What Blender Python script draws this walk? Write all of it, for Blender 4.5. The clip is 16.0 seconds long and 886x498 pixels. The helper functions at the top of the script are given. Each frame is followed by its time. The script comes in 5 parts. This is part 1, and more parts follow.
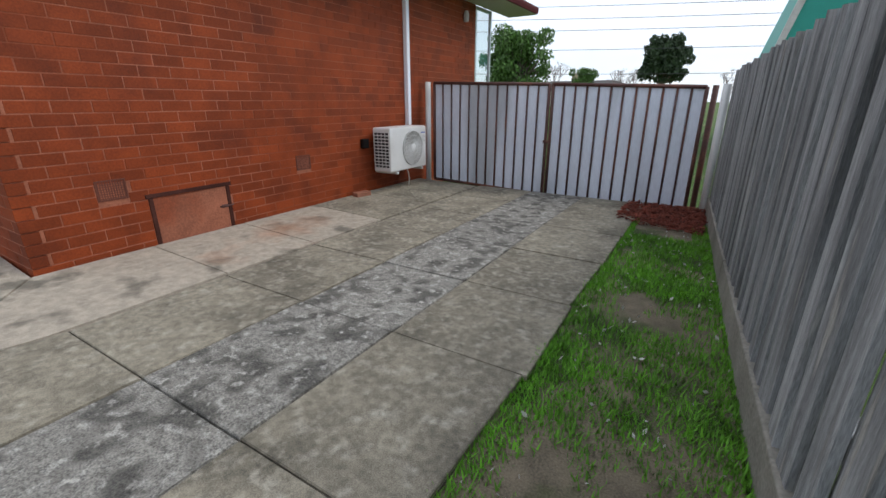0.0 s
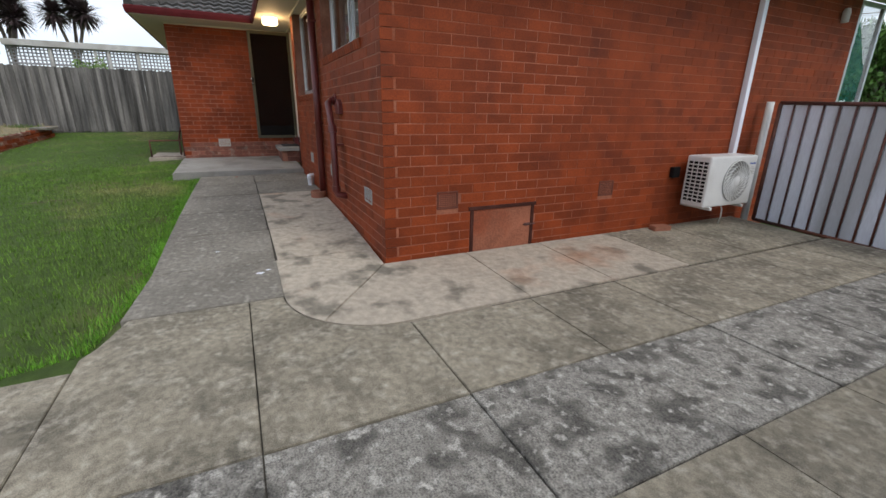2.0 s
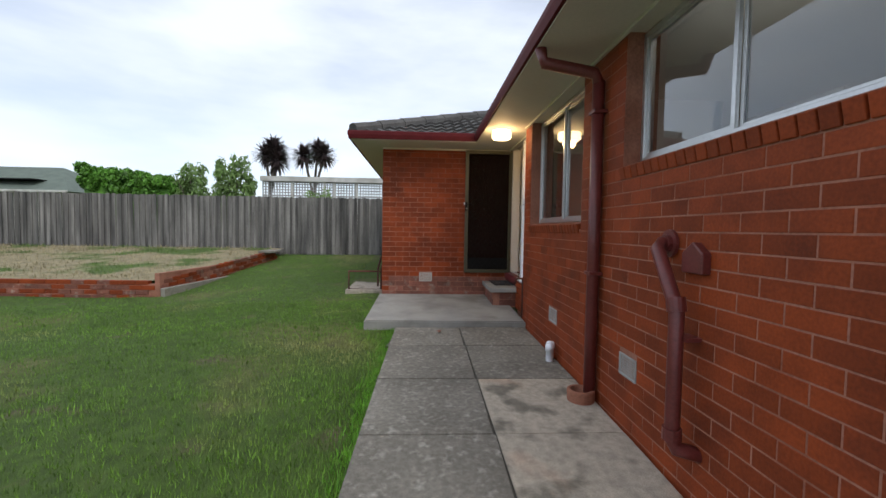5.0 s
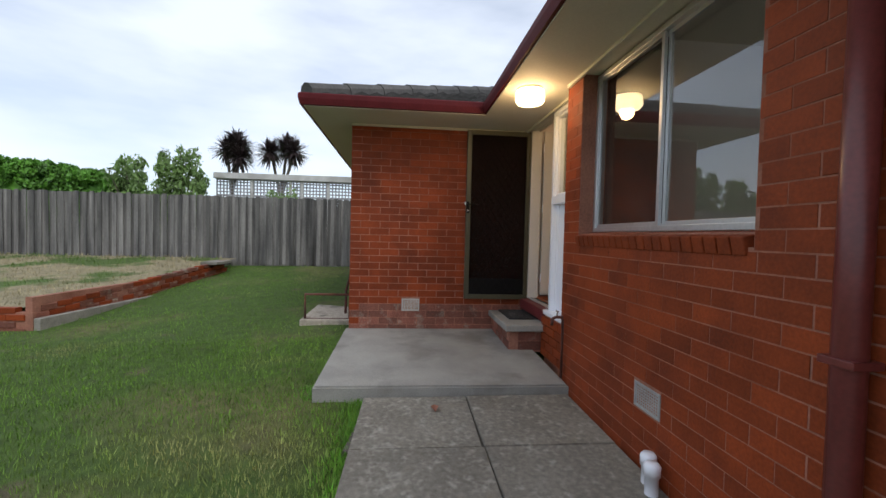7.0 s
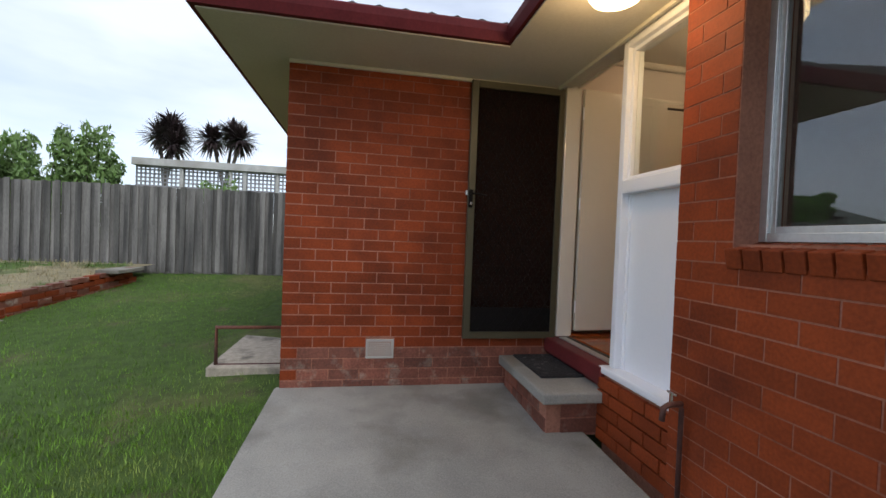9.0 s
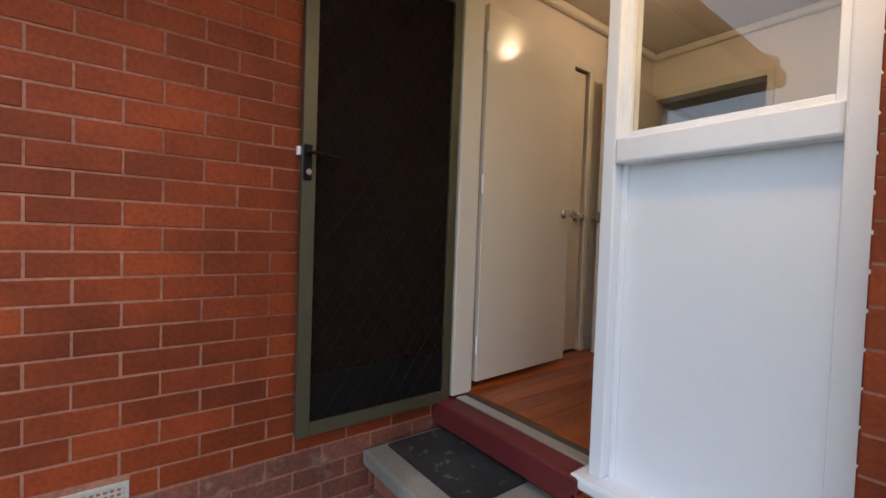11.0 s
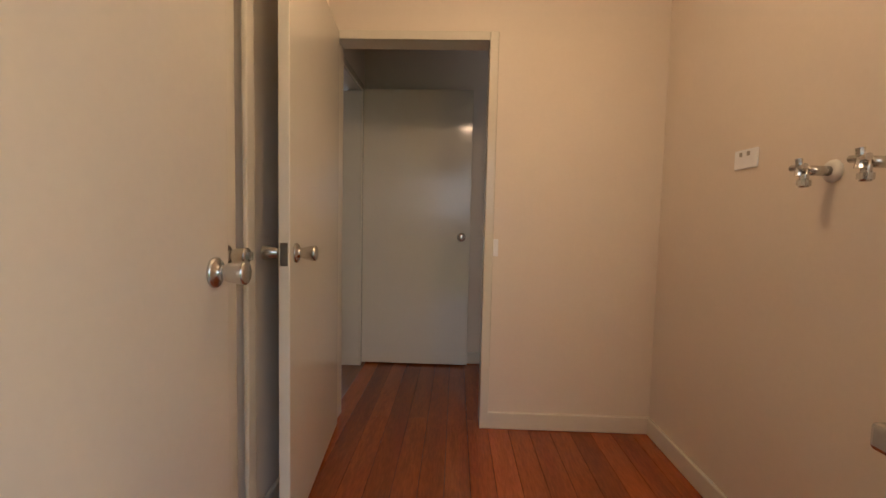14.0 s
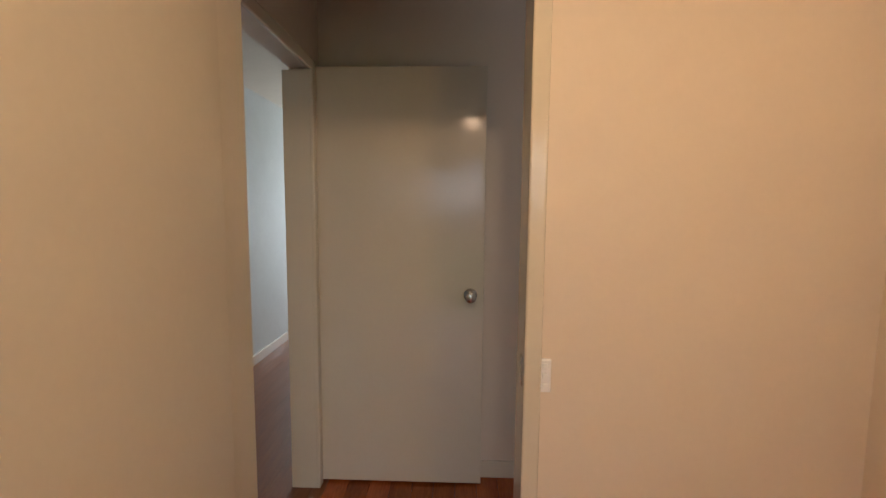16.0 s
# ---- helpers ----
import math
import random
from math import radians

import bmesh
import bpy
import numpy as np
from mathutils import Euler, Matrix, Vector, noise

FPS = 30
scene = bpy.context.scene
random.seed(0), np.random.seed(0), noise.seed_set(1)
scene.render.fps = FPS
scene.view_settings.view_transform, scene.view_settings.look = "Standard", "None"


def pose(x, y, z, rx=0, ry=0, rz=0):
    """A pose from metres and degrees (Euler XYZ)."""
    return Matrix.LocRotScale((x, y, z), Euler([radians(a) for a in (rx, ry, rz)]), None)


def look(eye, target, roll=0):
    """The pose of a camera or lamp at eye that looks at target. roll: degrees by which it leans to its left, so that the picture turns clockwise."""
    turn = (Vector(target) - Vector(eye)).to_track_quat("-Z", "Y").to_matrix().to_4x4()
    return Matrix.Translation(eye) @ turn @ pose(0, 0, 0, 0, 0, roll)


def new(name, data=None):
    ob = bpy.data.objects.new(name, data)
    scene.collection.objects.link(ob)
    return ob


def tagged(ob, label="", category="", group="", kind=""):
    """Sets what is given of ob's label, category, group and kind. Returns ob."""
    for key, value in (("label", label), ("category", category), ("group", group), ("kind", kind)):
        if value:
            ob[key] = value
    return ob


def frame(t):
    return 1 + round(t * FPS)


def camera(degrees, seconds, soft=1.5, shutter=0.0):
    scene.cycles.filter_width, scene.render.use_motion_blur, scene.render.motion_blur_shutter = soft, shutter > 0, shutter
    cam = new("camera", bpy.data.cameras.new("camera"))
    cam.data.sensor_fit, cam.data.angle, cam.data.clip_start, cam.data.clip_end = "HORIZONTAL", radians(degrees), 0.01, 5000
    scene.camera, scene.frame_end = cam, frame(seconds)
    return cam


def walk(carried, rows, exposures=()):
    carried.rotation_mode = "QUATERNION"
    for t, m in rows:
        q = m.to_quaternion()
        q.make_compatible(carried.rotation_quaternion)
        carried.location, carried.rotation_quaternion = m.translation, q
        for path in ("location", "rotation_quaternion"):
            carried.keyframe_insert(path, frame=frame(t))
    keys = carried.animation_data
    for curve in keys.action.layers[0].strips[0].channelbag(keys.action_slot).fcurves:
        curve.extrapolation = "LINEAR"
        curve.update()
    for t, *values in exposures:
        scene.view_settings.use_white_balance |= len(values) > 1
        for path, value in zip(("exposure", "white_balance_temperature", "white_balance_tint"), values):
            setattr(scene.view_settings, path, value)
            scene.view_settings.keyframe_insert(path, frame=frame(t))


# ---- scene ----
cam = camera(92.3, 16.0)
PATH = [
    (0, (0.022, -0.033, 1.363), (-0.962, 1.58, 0.708), 0.0),
    (0.5, (-0.037, -0.098, 1.377), (-1.08, 1.44, 0.636), 0.6),
    (1, (-0.105, -0.173, 1.39), (-1.285, 1.258, 0.642), 0.9),
    (1.5, (-0.27, -0.207, 1.399), (-1.729, 0.961, 0.686), 0.8),
    (2, (-0.492, -0.228, 1.46), (-2.212, 0.59, 0.85), 0.8),
    (2.5, (-0.902, -0.296, 1.501), (-2.799, 0.147, 1.047), 0.7),
    (3, (-1.331, -0.336, 1.542), (-3.276, -0.022, 1.193), 0.7),
    (3.5, (-1.825, -0.403, 1.574), (-3.799, -0.227, 1.301), 0.7),
    (4, (-2.306, -0.444, 1.595), (-4.292, -0.303, 1.408), 0.9),
    (4.5, (-2.831, -0.485, 1.619), (-4.823, -0.365, 1.493), 0.9),
    (5, (-3.319, -0.526, 1.627), (-5.314, -0.424, 1.534), 0.9),
    (7.5, (-5.797, -0.578, 1.67), (-7.783, -0.354, 1.611), 1.6),
    (8, (-6.251, -0.594, 1.675), (-8.235, -0.348, 1.616), 1.8),
    (8.2, (-6.446, -0.598, 1.673), (-8.429, -0.35, 1.616), 1.9),
    (10.3, (-8.234, -0.545, 1.718), (-10.025, 0.345, 1.678), 2.1),
    (10.5, (-8.403, -0.501, 1.728), (-10.14, 0.49, 1.679), 2.0),
    (11, (-8.743, -0.37, 1.741), (-10.338, 0.836, 1.682), 2.0),
    (11.5, (-9.108, -0.203, 1.834), (-10.473, 1.255, 1.735), 2.3),
    (12, (-9.375, 0.001, 1.872), (-10.464, 1.673, 1.751), 2.3),
    (12.5, (-9.621, 0.203, 1.891), (-10.402, 2.04, 1.765), 2.3),
    (13, (-9.771, 0.437, 1.9), (-10.231, 2.379, 1.774), 2.1),
    (13.5, (-9.88, 0.731, 1.931), (-10.082, 2.717, 1.802), 1.6),
    (14, (-9.95, 1.0, 2.032), (-10.008, 2.995, 1.901), 1.3),
    (14.5, (-9.943, 1.233, 2.144), (-9.957, 3.227, 1.985), 0.9),
    (15, (-9.97, 1.518, 2.224), (-9.993, 3.51, 2.042), 0.7),
    (15.5, (-9.96, 1.863, 2.276), (-10.028, 3.857, 2.129), 0.5),
    (16, (-9.979, 2.13, 2.332), (-10.041, 4.12, 2.142), 0.5),
]
walk(cam, [(t, look(eye, target, roll)) for t, eye, target, roll in PATH],
     [(0, -0.05, 6350, 10), (2, -0.1, 6500, 11), (3, 0.0, 6500, 10), (5, -0.1, 6400, 10), (7.5, -0.15, 6300, 10), (8.2, -0.15, 6300, 10), (10.5, 0.25, 6050, 10), (12, 0.5, 6100, 10),
      (13, 0.65, 6100, 10), (14, 1.0, 6200, 11), (14.5, 1.3, 6250, 11), (15, 1.4, 6300, 12), (16, 1.3, 6300, 12)])

# ---- world, sun, lights ----
world = bpy.data.worlds.new("world")
scene.world = world
world.use_nodes = True
wn, wl = world.node_tree.nodes, world.node_tree.links
wn.clear()
w_out, w_bg, w_sky = wn.new("ShaderNodeOutputWorld"), wn.new("ShaderNodeBackground"), wn.new("ShaderNodeTexSky")
w_sky.sky_type, w_sky.sun_disc = "NISHITA", False
w_sky.sun_elevation, w_sky.sun_rotation = radians(48), radians(66)
w_co, w_map, w_noise, w_ramp, w_mix = (wn.new("ShaderNodeTexCoord"), wn.new("ShaderNodeMapping"), wn.new("ShaderNodeTexNoise"),
                                       wn.new("ShaderNodeValToRGB"), wn.new("ShaderNodeMix"))
w_map.inputs["Scale"].default_value = (1, 1, 3.5)
w_noise.inputs["Scale"].default_value, w_noise.inputs["Detail"].default_value = 1.7, 6
w_ramp.color_ramp.elements[0].position, w_ramp.color_ramp.elements[1].position = 0.30, 0.62
w_ramp.color_ramp.elements[0].color, w_ramp.color_ramp.elements[1].color = (0.35, 0.35, 0.35, 1), (0.9, 0.9, 0.9, 1)
w_mix.data_type = "RGBA"
w_mix.inputs["B"].default_value = (8.0, 8.5, 9.4, 1)
wl.new(w_co.outputs["Generated"], w_map.inputs["Vector"])
wl.new(w_map.outputs["Vector"], w_noise.inputs["Vector"])
wl.new(w_noise.outputs["Fac"], w_ramp.inputs["Fac"])
wl.new(w_ramp.outputs["Color"], w_mix.inputs["Factor"])
wl.new(w_sky.outputs["Color"], w_mix.inputs["A"])
wl.new(w_mix.outputs["Result"], w_bg.inputs["Color"])
w_bg.inputs["Strength"].default_value = 0.145
wl.new(w_bg.outputs["Background"], w_out.inputs["Surface"])

sun = new("sun", bpy.data.lights.new("sun", "SUN"))
sun.data.energy, sun.data.angle, sun.data.color = 1.2, radians(25), (1, 0.96, 0.9)
sun.matrix_world = look((0, 0, 20), (-10, -4.5, 8))


def lamp_point(name, place, watts, colour, radius):
    ob = new(name, bpy.data.lights.new(name, "POINT"))
    ob.location, ob.data.energy, ob.data.color, ob.data.shadow_soft_size = place, watts, colour, radius
    return ob


lamp_point("porch_bulb", (-9.0, 0.52, 2.80), 7, (1, 0.6, 0.25), 0.06)
lamp_point("laundry_bulb", (-9.83, 2.08, 3.2), 5.3, (1, 0.66, 0.4), 0.06)
# area lamp added in an unseen bedroom opening, standing in for daylight
room_sky = new("room_daylight_fill", bpy.data.lights.new("room_daylight_fill", "AREA"))
room_sky.data.shape, room_sky.data.size, room_sky.data.size_y = "RECTANGLE", 1.0, 1.2
room_sky.data.energy, room_sky.data.color = 15, (0.86, 0.94, 1)
# area lamp added just inside window 1: extra daylight towards the dim hall
kitchen_sky = new("kitchen_sky_fill", bpy.data.lights.new("kitchen_sky_fill", "AREA"))
kitchen_sky.data.shape, kitchen_sky.data.size, kitchen_sky.data.size_y = "RECTANGLE", 1.5, 0.75
kitchen_sky.data.energy, kitchen_sky.data.color = 18, (0.95, 0.97, 1)
kitchen_sky.matrix_world = look((-5.3, 1.1, 2.5), (-5.3, 4.0, 2.5))
room_sky.matrix_world = look((-11.2, 8.45, 2.3), (-11.2, 5, 2.0))

# ---- materials ----


def material(name, colour, rough=0.6, metal=0.0, vary=0.15, scale=6.0, fine=60.0, bump=0.1, second=None, second_at=(0.5, 0.62), second_scale=1.5,
             each=0.0, island=False, spec=0.5, third=None, third_at=(0.6, 0.7), third_scale=9.0, stretch=(1, 1, 1), dist=0.004):
    m = bpy.data.materials.new(name)
    m.use_nodes = True
    n, l = m.node_tree.nodes, m.node_tree.links
    b = n["Principled BSDF"]
    b.inputs["Roughness"].default_value, b.inputs["Metallic"].default_value = rough, metal
    b.inputs["Specular IOR Level"].default_value = spec
    co = n.new("ShaderNodeTexCoord")
    geo = n.new("ShaderNodeNewGeometry")
    mp = n.new("ShaderNodeMapping")
    mp.inputs["Scale"].default_value = stretch
    l.new(geo.outputs["Position"], mp.inputs["Vector"])

    def noise_node(s, detail=4.0):
        k = n.new("ShaderNodeTexNoise")
        k.inputs["Scale"].default_value, k.inputs["Detail"].default_value = s, detail
        l.new(mp.outputs["Vector"], k.inputs["Vector"])
        return k

    def mixed(a, bcol, fac):
        k = n.new("ShaderNodeMix")
        k.data_type = "RGBA"
        if isinstance(a, tuple):
            k.inputs["A"].default_value = (*a, 1)
        else:
            l.new(a, k.inputs["A"])
        k.inputs["B"].default_value = (*bcol, 1)
        l.new(fac, k.inputs["Factor"])
        return k.outputs["Result"]

    def stepped(k, lo, hi):
        r = n.new("ShaderNodeMapRange")
        r.inputs["From Min"].default_value, r.inputs["From Max"].default_value = lo, hi
        l.new(k.outputs["Fac"], r.inputs["Value"])
        return r.outputs["Result"]

    out = colour
    if second:
        out = mixed(out, second, stepped(noise_node(second_scale, 9), *second_at))
    if third:
        out = mixed(out, third, stepped(noise_node(third_scale, 6), *third_at))
    hsv = n.new("ShaderNodeHueSaturation")
    if isinstance(out, tuple):
        hsv.inputs["Color"].default_value = (*out, 1)
    else:
        l.new(out, hsv.inputs["Color"])
    a, c = noise_node(scale), noise_node(fine, 3)
    add = n.new("ShaderNodeMath")
    add.operation = "ADD"
    l.new(a.outputs["Fac"], add.inputs[0])
    l.new(c.outputs["Fac"], add.inputs[1])
    r = n.new("ShaderNodeMapRange")
    r.inputs["From Min"].default_value, r.inputs["From Max"].default_value = 0.74, 1.26
    r.inputs["To Min"].default_value, r.inputs["To Max"].default_value = 1 - vary, 1 + vary
    l.new(add.outputs["Value"], r.inputs["Value"])
    value = r.outputs["Result"]
    if each:
        if island:
            rnd = geo.outputs["Random Per Island"]
        else:
            rnd = n.new("ShaderNodeObjectInfo").outputs["Random"]
        r2 = n.new("ShaderNodeMapRange")
        r2.inputs["To Min"].default_value, r2.inputs["To Max"].default_value = 1 - each, 1 + each
        l.new(rnd, r2.inputs["Value"])
        mul = n.new("ShaderNodeMath")
        mul.operation = "MULTIPLY"
        l.new(value, mul.inputs[0])
        l.new(r2.outputs["Result"], mul.inputs[1])
        value = mul.outputs["Value"]
    l.new(value, hsv.inputs["Value"])
    l.new(hsv.outputs["Color"], b.inputs["Base Color"])
    if bump:
        bp = n.new("ShaderNodeBump")
        bp.inputs["Strength"].default_value, bp.inputs["Distance"].default_value = bump, dist
        l.new(add.outputs["Value"], bp.inputs["Height"])
        l.new(bp.outputs["Normal"], b.inputs["Normal"])
    return m


def glass(name, tint=(0.9, 0.95, 0.95)):
    m = bpy.data.materials.new(name)
    m.use_nodes = True
    b = m.node_tree.nodes["Principled BSDF"]
    b.inputs["Base Color"].default_value = (*tint, 1)
    b.inputs["Transmission Weight"].default_value, b.inputs["Roughness"].default_value, b.inputs["IOR"].default_value = 1, 0.0, 1.65
    return m


def glow(name, colour, strength):
    m = bpy.data.materials.new(name)
    m.use_nodes = True
    b = m.node_tree.nodes["Principled BSDF"]
    b.inputs["Emission Color"].default_value, b.inputs["Emission Strength"].default_value = (*colour, 1), strength
    b.inputs["Base Color"].default_value = (0.8, 0.78, 0.7, 1)
    return m


BRICK_KW = dict(rough=0.68, spec=0.28, vary=0.2, scale=5, fine=70, bump=0.35, second=(0.12, 0.024, 0.009), second_at=(0.5, 0.85), second_scale=2.6)
M_brick = material("red_brick", (0.235, 0.042, 0.0088), each=0.2, **BRICK_KW)
M_brick_rest = material("red_brick_rest", (0.235, 0.042, 0.0088), each=0.2, island=True, **BRICK_KW)
M_brick_raw = material("bare_brick", (0.2, 0.07, 0.045), each=0.3, vary=0.3, bump=0.4, second=(0.33, 0.25, 0.2), second_at=(0.56, 0.72), second_scale=8)
M_mortar = material("mortar", (0.33, 0.145, 0.095), rough=0.9, vary=0.25, bump=0.4, second=(0.25, 0.09, 0.052), second_scale=1.2)
M_mortar_red = material("red_stained_mortar", (0.33, 0.115, 0.062), rough=0.9, vary=0.25, bump=0.4, second=(0.24, 0.06, 0.024), second_scale=1.5)
M_conc = material("concrete", (0.295, 0.262, 0.195), rough=0.9, vary=0.38, scale=26, fine=210, bump=0.7, second=(0.15, 0.133, 0.098), second_at=(0.4, 0.68),
                  second_scale=2.4, third=(0.36, 0.33, 0.265), third_at=(0.52, 0.8), third_scale=13, each=0.08)
M_conc_path = material("concrete_path", (0.25, 0.23, 0.19), rough=0.9, vary=0.28, scale=30, fine=230, bump=0.6, second=(0.165, 0.15, 0.122), second_at=(0.36, 0.7),
                       second_scale=1.7, third=(0.36, 0.34, 0.29), third_at=(0.54, 0.82), third_scale=15, each=0.06)
M_conc_light = material("concrete_apron", (0.44, 0.385, 0.305), rough=0.88, vary=0.24, scale=18, fine=170, bump=0.5, second=(0.2, 0.18, 0.14), second_at=(0.53, 0.64),
                        second_scale=3.4, third=(0.44, 0.26, 0.165), third_at=(0.58, 0.78), third_scale=1.3, each=0.06)
M_conc_rough = material("concrete_exposed_aggregate", (0.28, 0.265, 0.23), rough=0.95, vary=0.5, scale=30, fine=120, bump=1.0, second=(0.12, 0.113, 0.097),
                        second_at=(0.5, 0.6), second_scale=7.5, third=(0.43, 0.41, 0.365), third_at=(0.55, 0.66), third_scale=17, each=0.08, dist=0.01)
M_porch = material("porch_concrete", (0.32, 0.31, 0.28), rough=0.85, vary=0.18, scale=3, fine=120, bump=0.2, second=(0.23, 0.22, 0.195), second_scale=1.8)
M_joint = material("dark_joint_soil", (0.075, 0.068, 0.055), rough=1, vary=0.3)
M_lawn = material("lawn_soil", (0.075, 0.13, 0.02), rough=1, vary=0.35, scale=9, fine=180, bump=1.0, second=(0.19, 0.17, 0.07), second_at=(0.54, 0.72), second_scale=0.55,
                  third=(0.13, 0.115, 0.06), third_at=(0.62, 0.72), third_scale=2.2, dist=0.02)
M_soil = material("bare_earth", (0.19, 0.155, 0.105), rough=1, vary=0.35, scale=9, fine=120, bump=0.9, second=(0.05, 0.075, 0.02), second_at=(0.48, 0.56), second_scale=1.6, dist=0.01)
M_blade = material("grass_blades", (0.13, 0.255, 0.022), rough=0.7, vary=0.35, scale=1.2, fine=8, bump=0, each=0.35, island=True, second=(0.3, 0.27, 0.11),
                   second_at=(0.56, 0.72), second_scale=0.6)
M_blade_lush = material("lush_grass_blades", (0.13, 0.34, 0.02), rough=0.65, vary=0.3, scale=2, fine=8, bump=0, each=0.35, island=True)
M_fence = material("weathered_palings", (0.31, 0.312, 0.31), rough=0.9, vary=0.35, scale=6, fine=60, bump=0.5, second=(0.135, 0.137, 0.138), second_at=(0.42, 0.66), second_scale=2,
                   third=(0.3, 0.285, 0.26), third_at=(0.6, 0.7), third_scale=4, each=0.28, stretch=(6, 6, 0.5))
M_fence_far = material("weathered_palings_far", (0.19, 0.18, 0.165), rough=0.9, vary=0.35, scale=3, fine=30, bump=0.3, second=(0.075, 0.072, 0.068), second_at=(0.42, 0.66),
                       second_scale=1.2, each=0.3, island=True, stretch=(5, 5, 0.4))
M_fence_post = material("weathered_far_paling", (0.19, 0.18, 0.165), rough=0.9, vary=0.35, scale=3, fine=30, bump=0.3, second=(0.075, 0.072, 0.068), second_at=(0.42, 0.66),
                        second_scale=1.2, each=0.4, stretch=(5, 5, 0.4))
M_plinth = material("plinth_concrete", (0.27, 0.25, 0.21), rough=0.95, vary=0.25, bump=0.4, second=(0.16, 0.15, 0.12))
M_white = material("white_gloss_paint", (0.88, 0.9, 0.95), rough=0.25, vary=0.012, bump=0.0)
M_cream = material("cream_door_paint", (0.7, 0.66, 0.58), rough=0.13, vary=0.012, bump=0.0)
M_wall_in = material("cream_plaster", (0.76, 0.68, 0.6), rough=0.5, vary=0.012, bump=0.015)
M_wall_blue = material("pale_blue_plaster", (0.62, 0.68, 0.7), rough=0.7, vary=0.03, bump=0.04)
M_ceil = material("ceiling_paint", (0.72, 0.66, 0.56), rough=0.8, vary=0.03, bump=0.02)
M_soffit = material("soffit_paint", (0.6, 0.58, 0.5), rough=0.7, vary=0.05, scale=2, bump=0.05)
M_gutter = material("maroon_metal", (0.1, 0.014, 0.016), spec=0.12, rough=0.6, vary=0.15, bump=0.03)
M_pipe = material("brown_red_pipe", (0.14, 0.03, 0.026), rough=0.35, vary=0.2, bump=0.05)
M_maroon = material("maroon_paint", (0.14, 0.02, 0.022), rough=0.5, vary=0.2, bump=0.1)
M_alu = material("aluminium", (0.62, 0.63, 0.63), rough=0.35, metal=0.8, vary=0.08, bump=0.02)
M_steel = material("brushed_steel", (0.6, 0.59, 0.57), rough=0.25, metal=1, vary=0.06, bump=0.02)
M_bronze = material("olive_bronze_aluminium", (0.085, 0.077, 0.045), rough=0.45, metal=0.2, vary=0.08, bump=0.02)
M_dark = material("dark_plastic", (0.009, 0.008, 0.008), spec=0.12, rough=0.6, vary=0.2, bump=0.05)
M_mat = material("dark_door_mat", (0.03, 0.03, 0.032), rough=1, vary=0.5, fine=220, bump=1, dist=0.01, second=(0.09, 0.09, 0.09), second_at=(0.62, 0.66), second_scale=24)
M_gate = material("galvanised_pale_sheet", (0.72, 0.77, 0.85), rough=0.45, vary=0.08, bump=0.03, stretch=(1, 1, 0.2), second=(0.47, 0.5, 0.53))
M_rust = material("rusty_brown_paint", (0.095, 0.04, 0.032), rough=0.7, vary=0.3, bump=0.3, second=(0.16, 0.055, 0.03))
M_hatch = material("hatch_brown_paint", (0.062, 0.022, 0.016), spec=0.15, rough=0.8, vary=0.2, bump=0.15, second=(0.09, 0.036, 0.027), second_at=(0.55, 0.75))
M_whitemetal = material("white_enamel", (0.74, 0.74, 0.71), rough=0.35, vary=0.05, bump=0.02, second=(0.62, 0.61, 0.57))
M_vent = material("grey_vent", (0.36, 0.35, 0.33), rough=0.7, vary=0.15, bump=0.1)
M_vent_red = material("painted_vent", (0.13, 0.035, 0.018), rough=0.7, vary=0.15, bump=0.1)
M_terra = material("terracotta", (0.3, 0.12, 0.07), rough=0.8, vary=0.2, bump=0.2)
M_tile = material("roof_tile", (0.085, 0.08, 0.075), rough=0.85, vary=0.3, scale=3, fine=40, bump=0.4, each=0.2)
M_tile_rest = material("roof_tile_rest", (0.085, 0.08, 0.075), rough=0.85, vary=0.35, scale=3, fine=40, bump=0.4)
M_board = material("polished_timber_floor", (0.33, 0.08, 0.018), rough=0.14, vary=0.22, scale=3, fine=25, bump=0.06, each=0.28, second=(0.24, 0.05, 0.013), second_at=(0.45, 0.7),
                   second_scale=1.5, stretch=(6, 0.7, 1))
M_board_dark = material("timber_floor_shade", (0.2, 0.075, 0.03), rough=0.3, vary=0.2, bump=0.05, each=0.2, island=True, stretch=(9, 0.7, 1))
M_mulch = material("red_mulch", (0.17, 0.042, 0.025), rough=1, vary=0.4, bump=0.3, each=0.5, island=True)
M_trunk = material("bark", (0.14, 0.115, 0.09), rough=0.95, vary=0.3, bump=0.6)
M_leaf = material("leaves", (0.09, 0.18, 0.035), rough=0.6, vary=0.3, scale=1.5, fine=6, bump=0, each=0.4, island=True)
M_leaf_dark = material("dark_leaves", (0.032, 0.06, 0.02), rough=0.6, vary=0.3, scale=1.5, fine=6, bump=0, each=0.4, island=True)
M_hedge = material("hedge_leaves", (0.1, 0.25, 0.025), rough=0.6, vary=0.35, scale=1.2, fine=6, bump=0, each=0.4, island=True)
M_bush = material("bush_leaves", (0.16, 0.26, 0.07), rough=0.6, vary=0.3, scale=1.5, fine=6, bump=0, each=0.4, island=True)
M_palm = material("purple_leaves", (0.06, 0.04, 0.04), rough=0.5, vary=0.3, scale=2, fine=9, bump=0, each=0.4, island=True)
M_twig = material("bare_twigs", (0.2, 0.16, 0.15), rough=0.9, vary=0.2, bump=0)
M_timber_white = material("weathered_white_timber", (0.55, 0.54, 0.5), rough=0.8, vary=0.15, bump=0.1, second=(0.4, 0.38, 0.34))
M_lattice = material("grey_lattice", (0.36, 0.36, 0.37), rough=0.8, vary=0.15, bump=0.1)
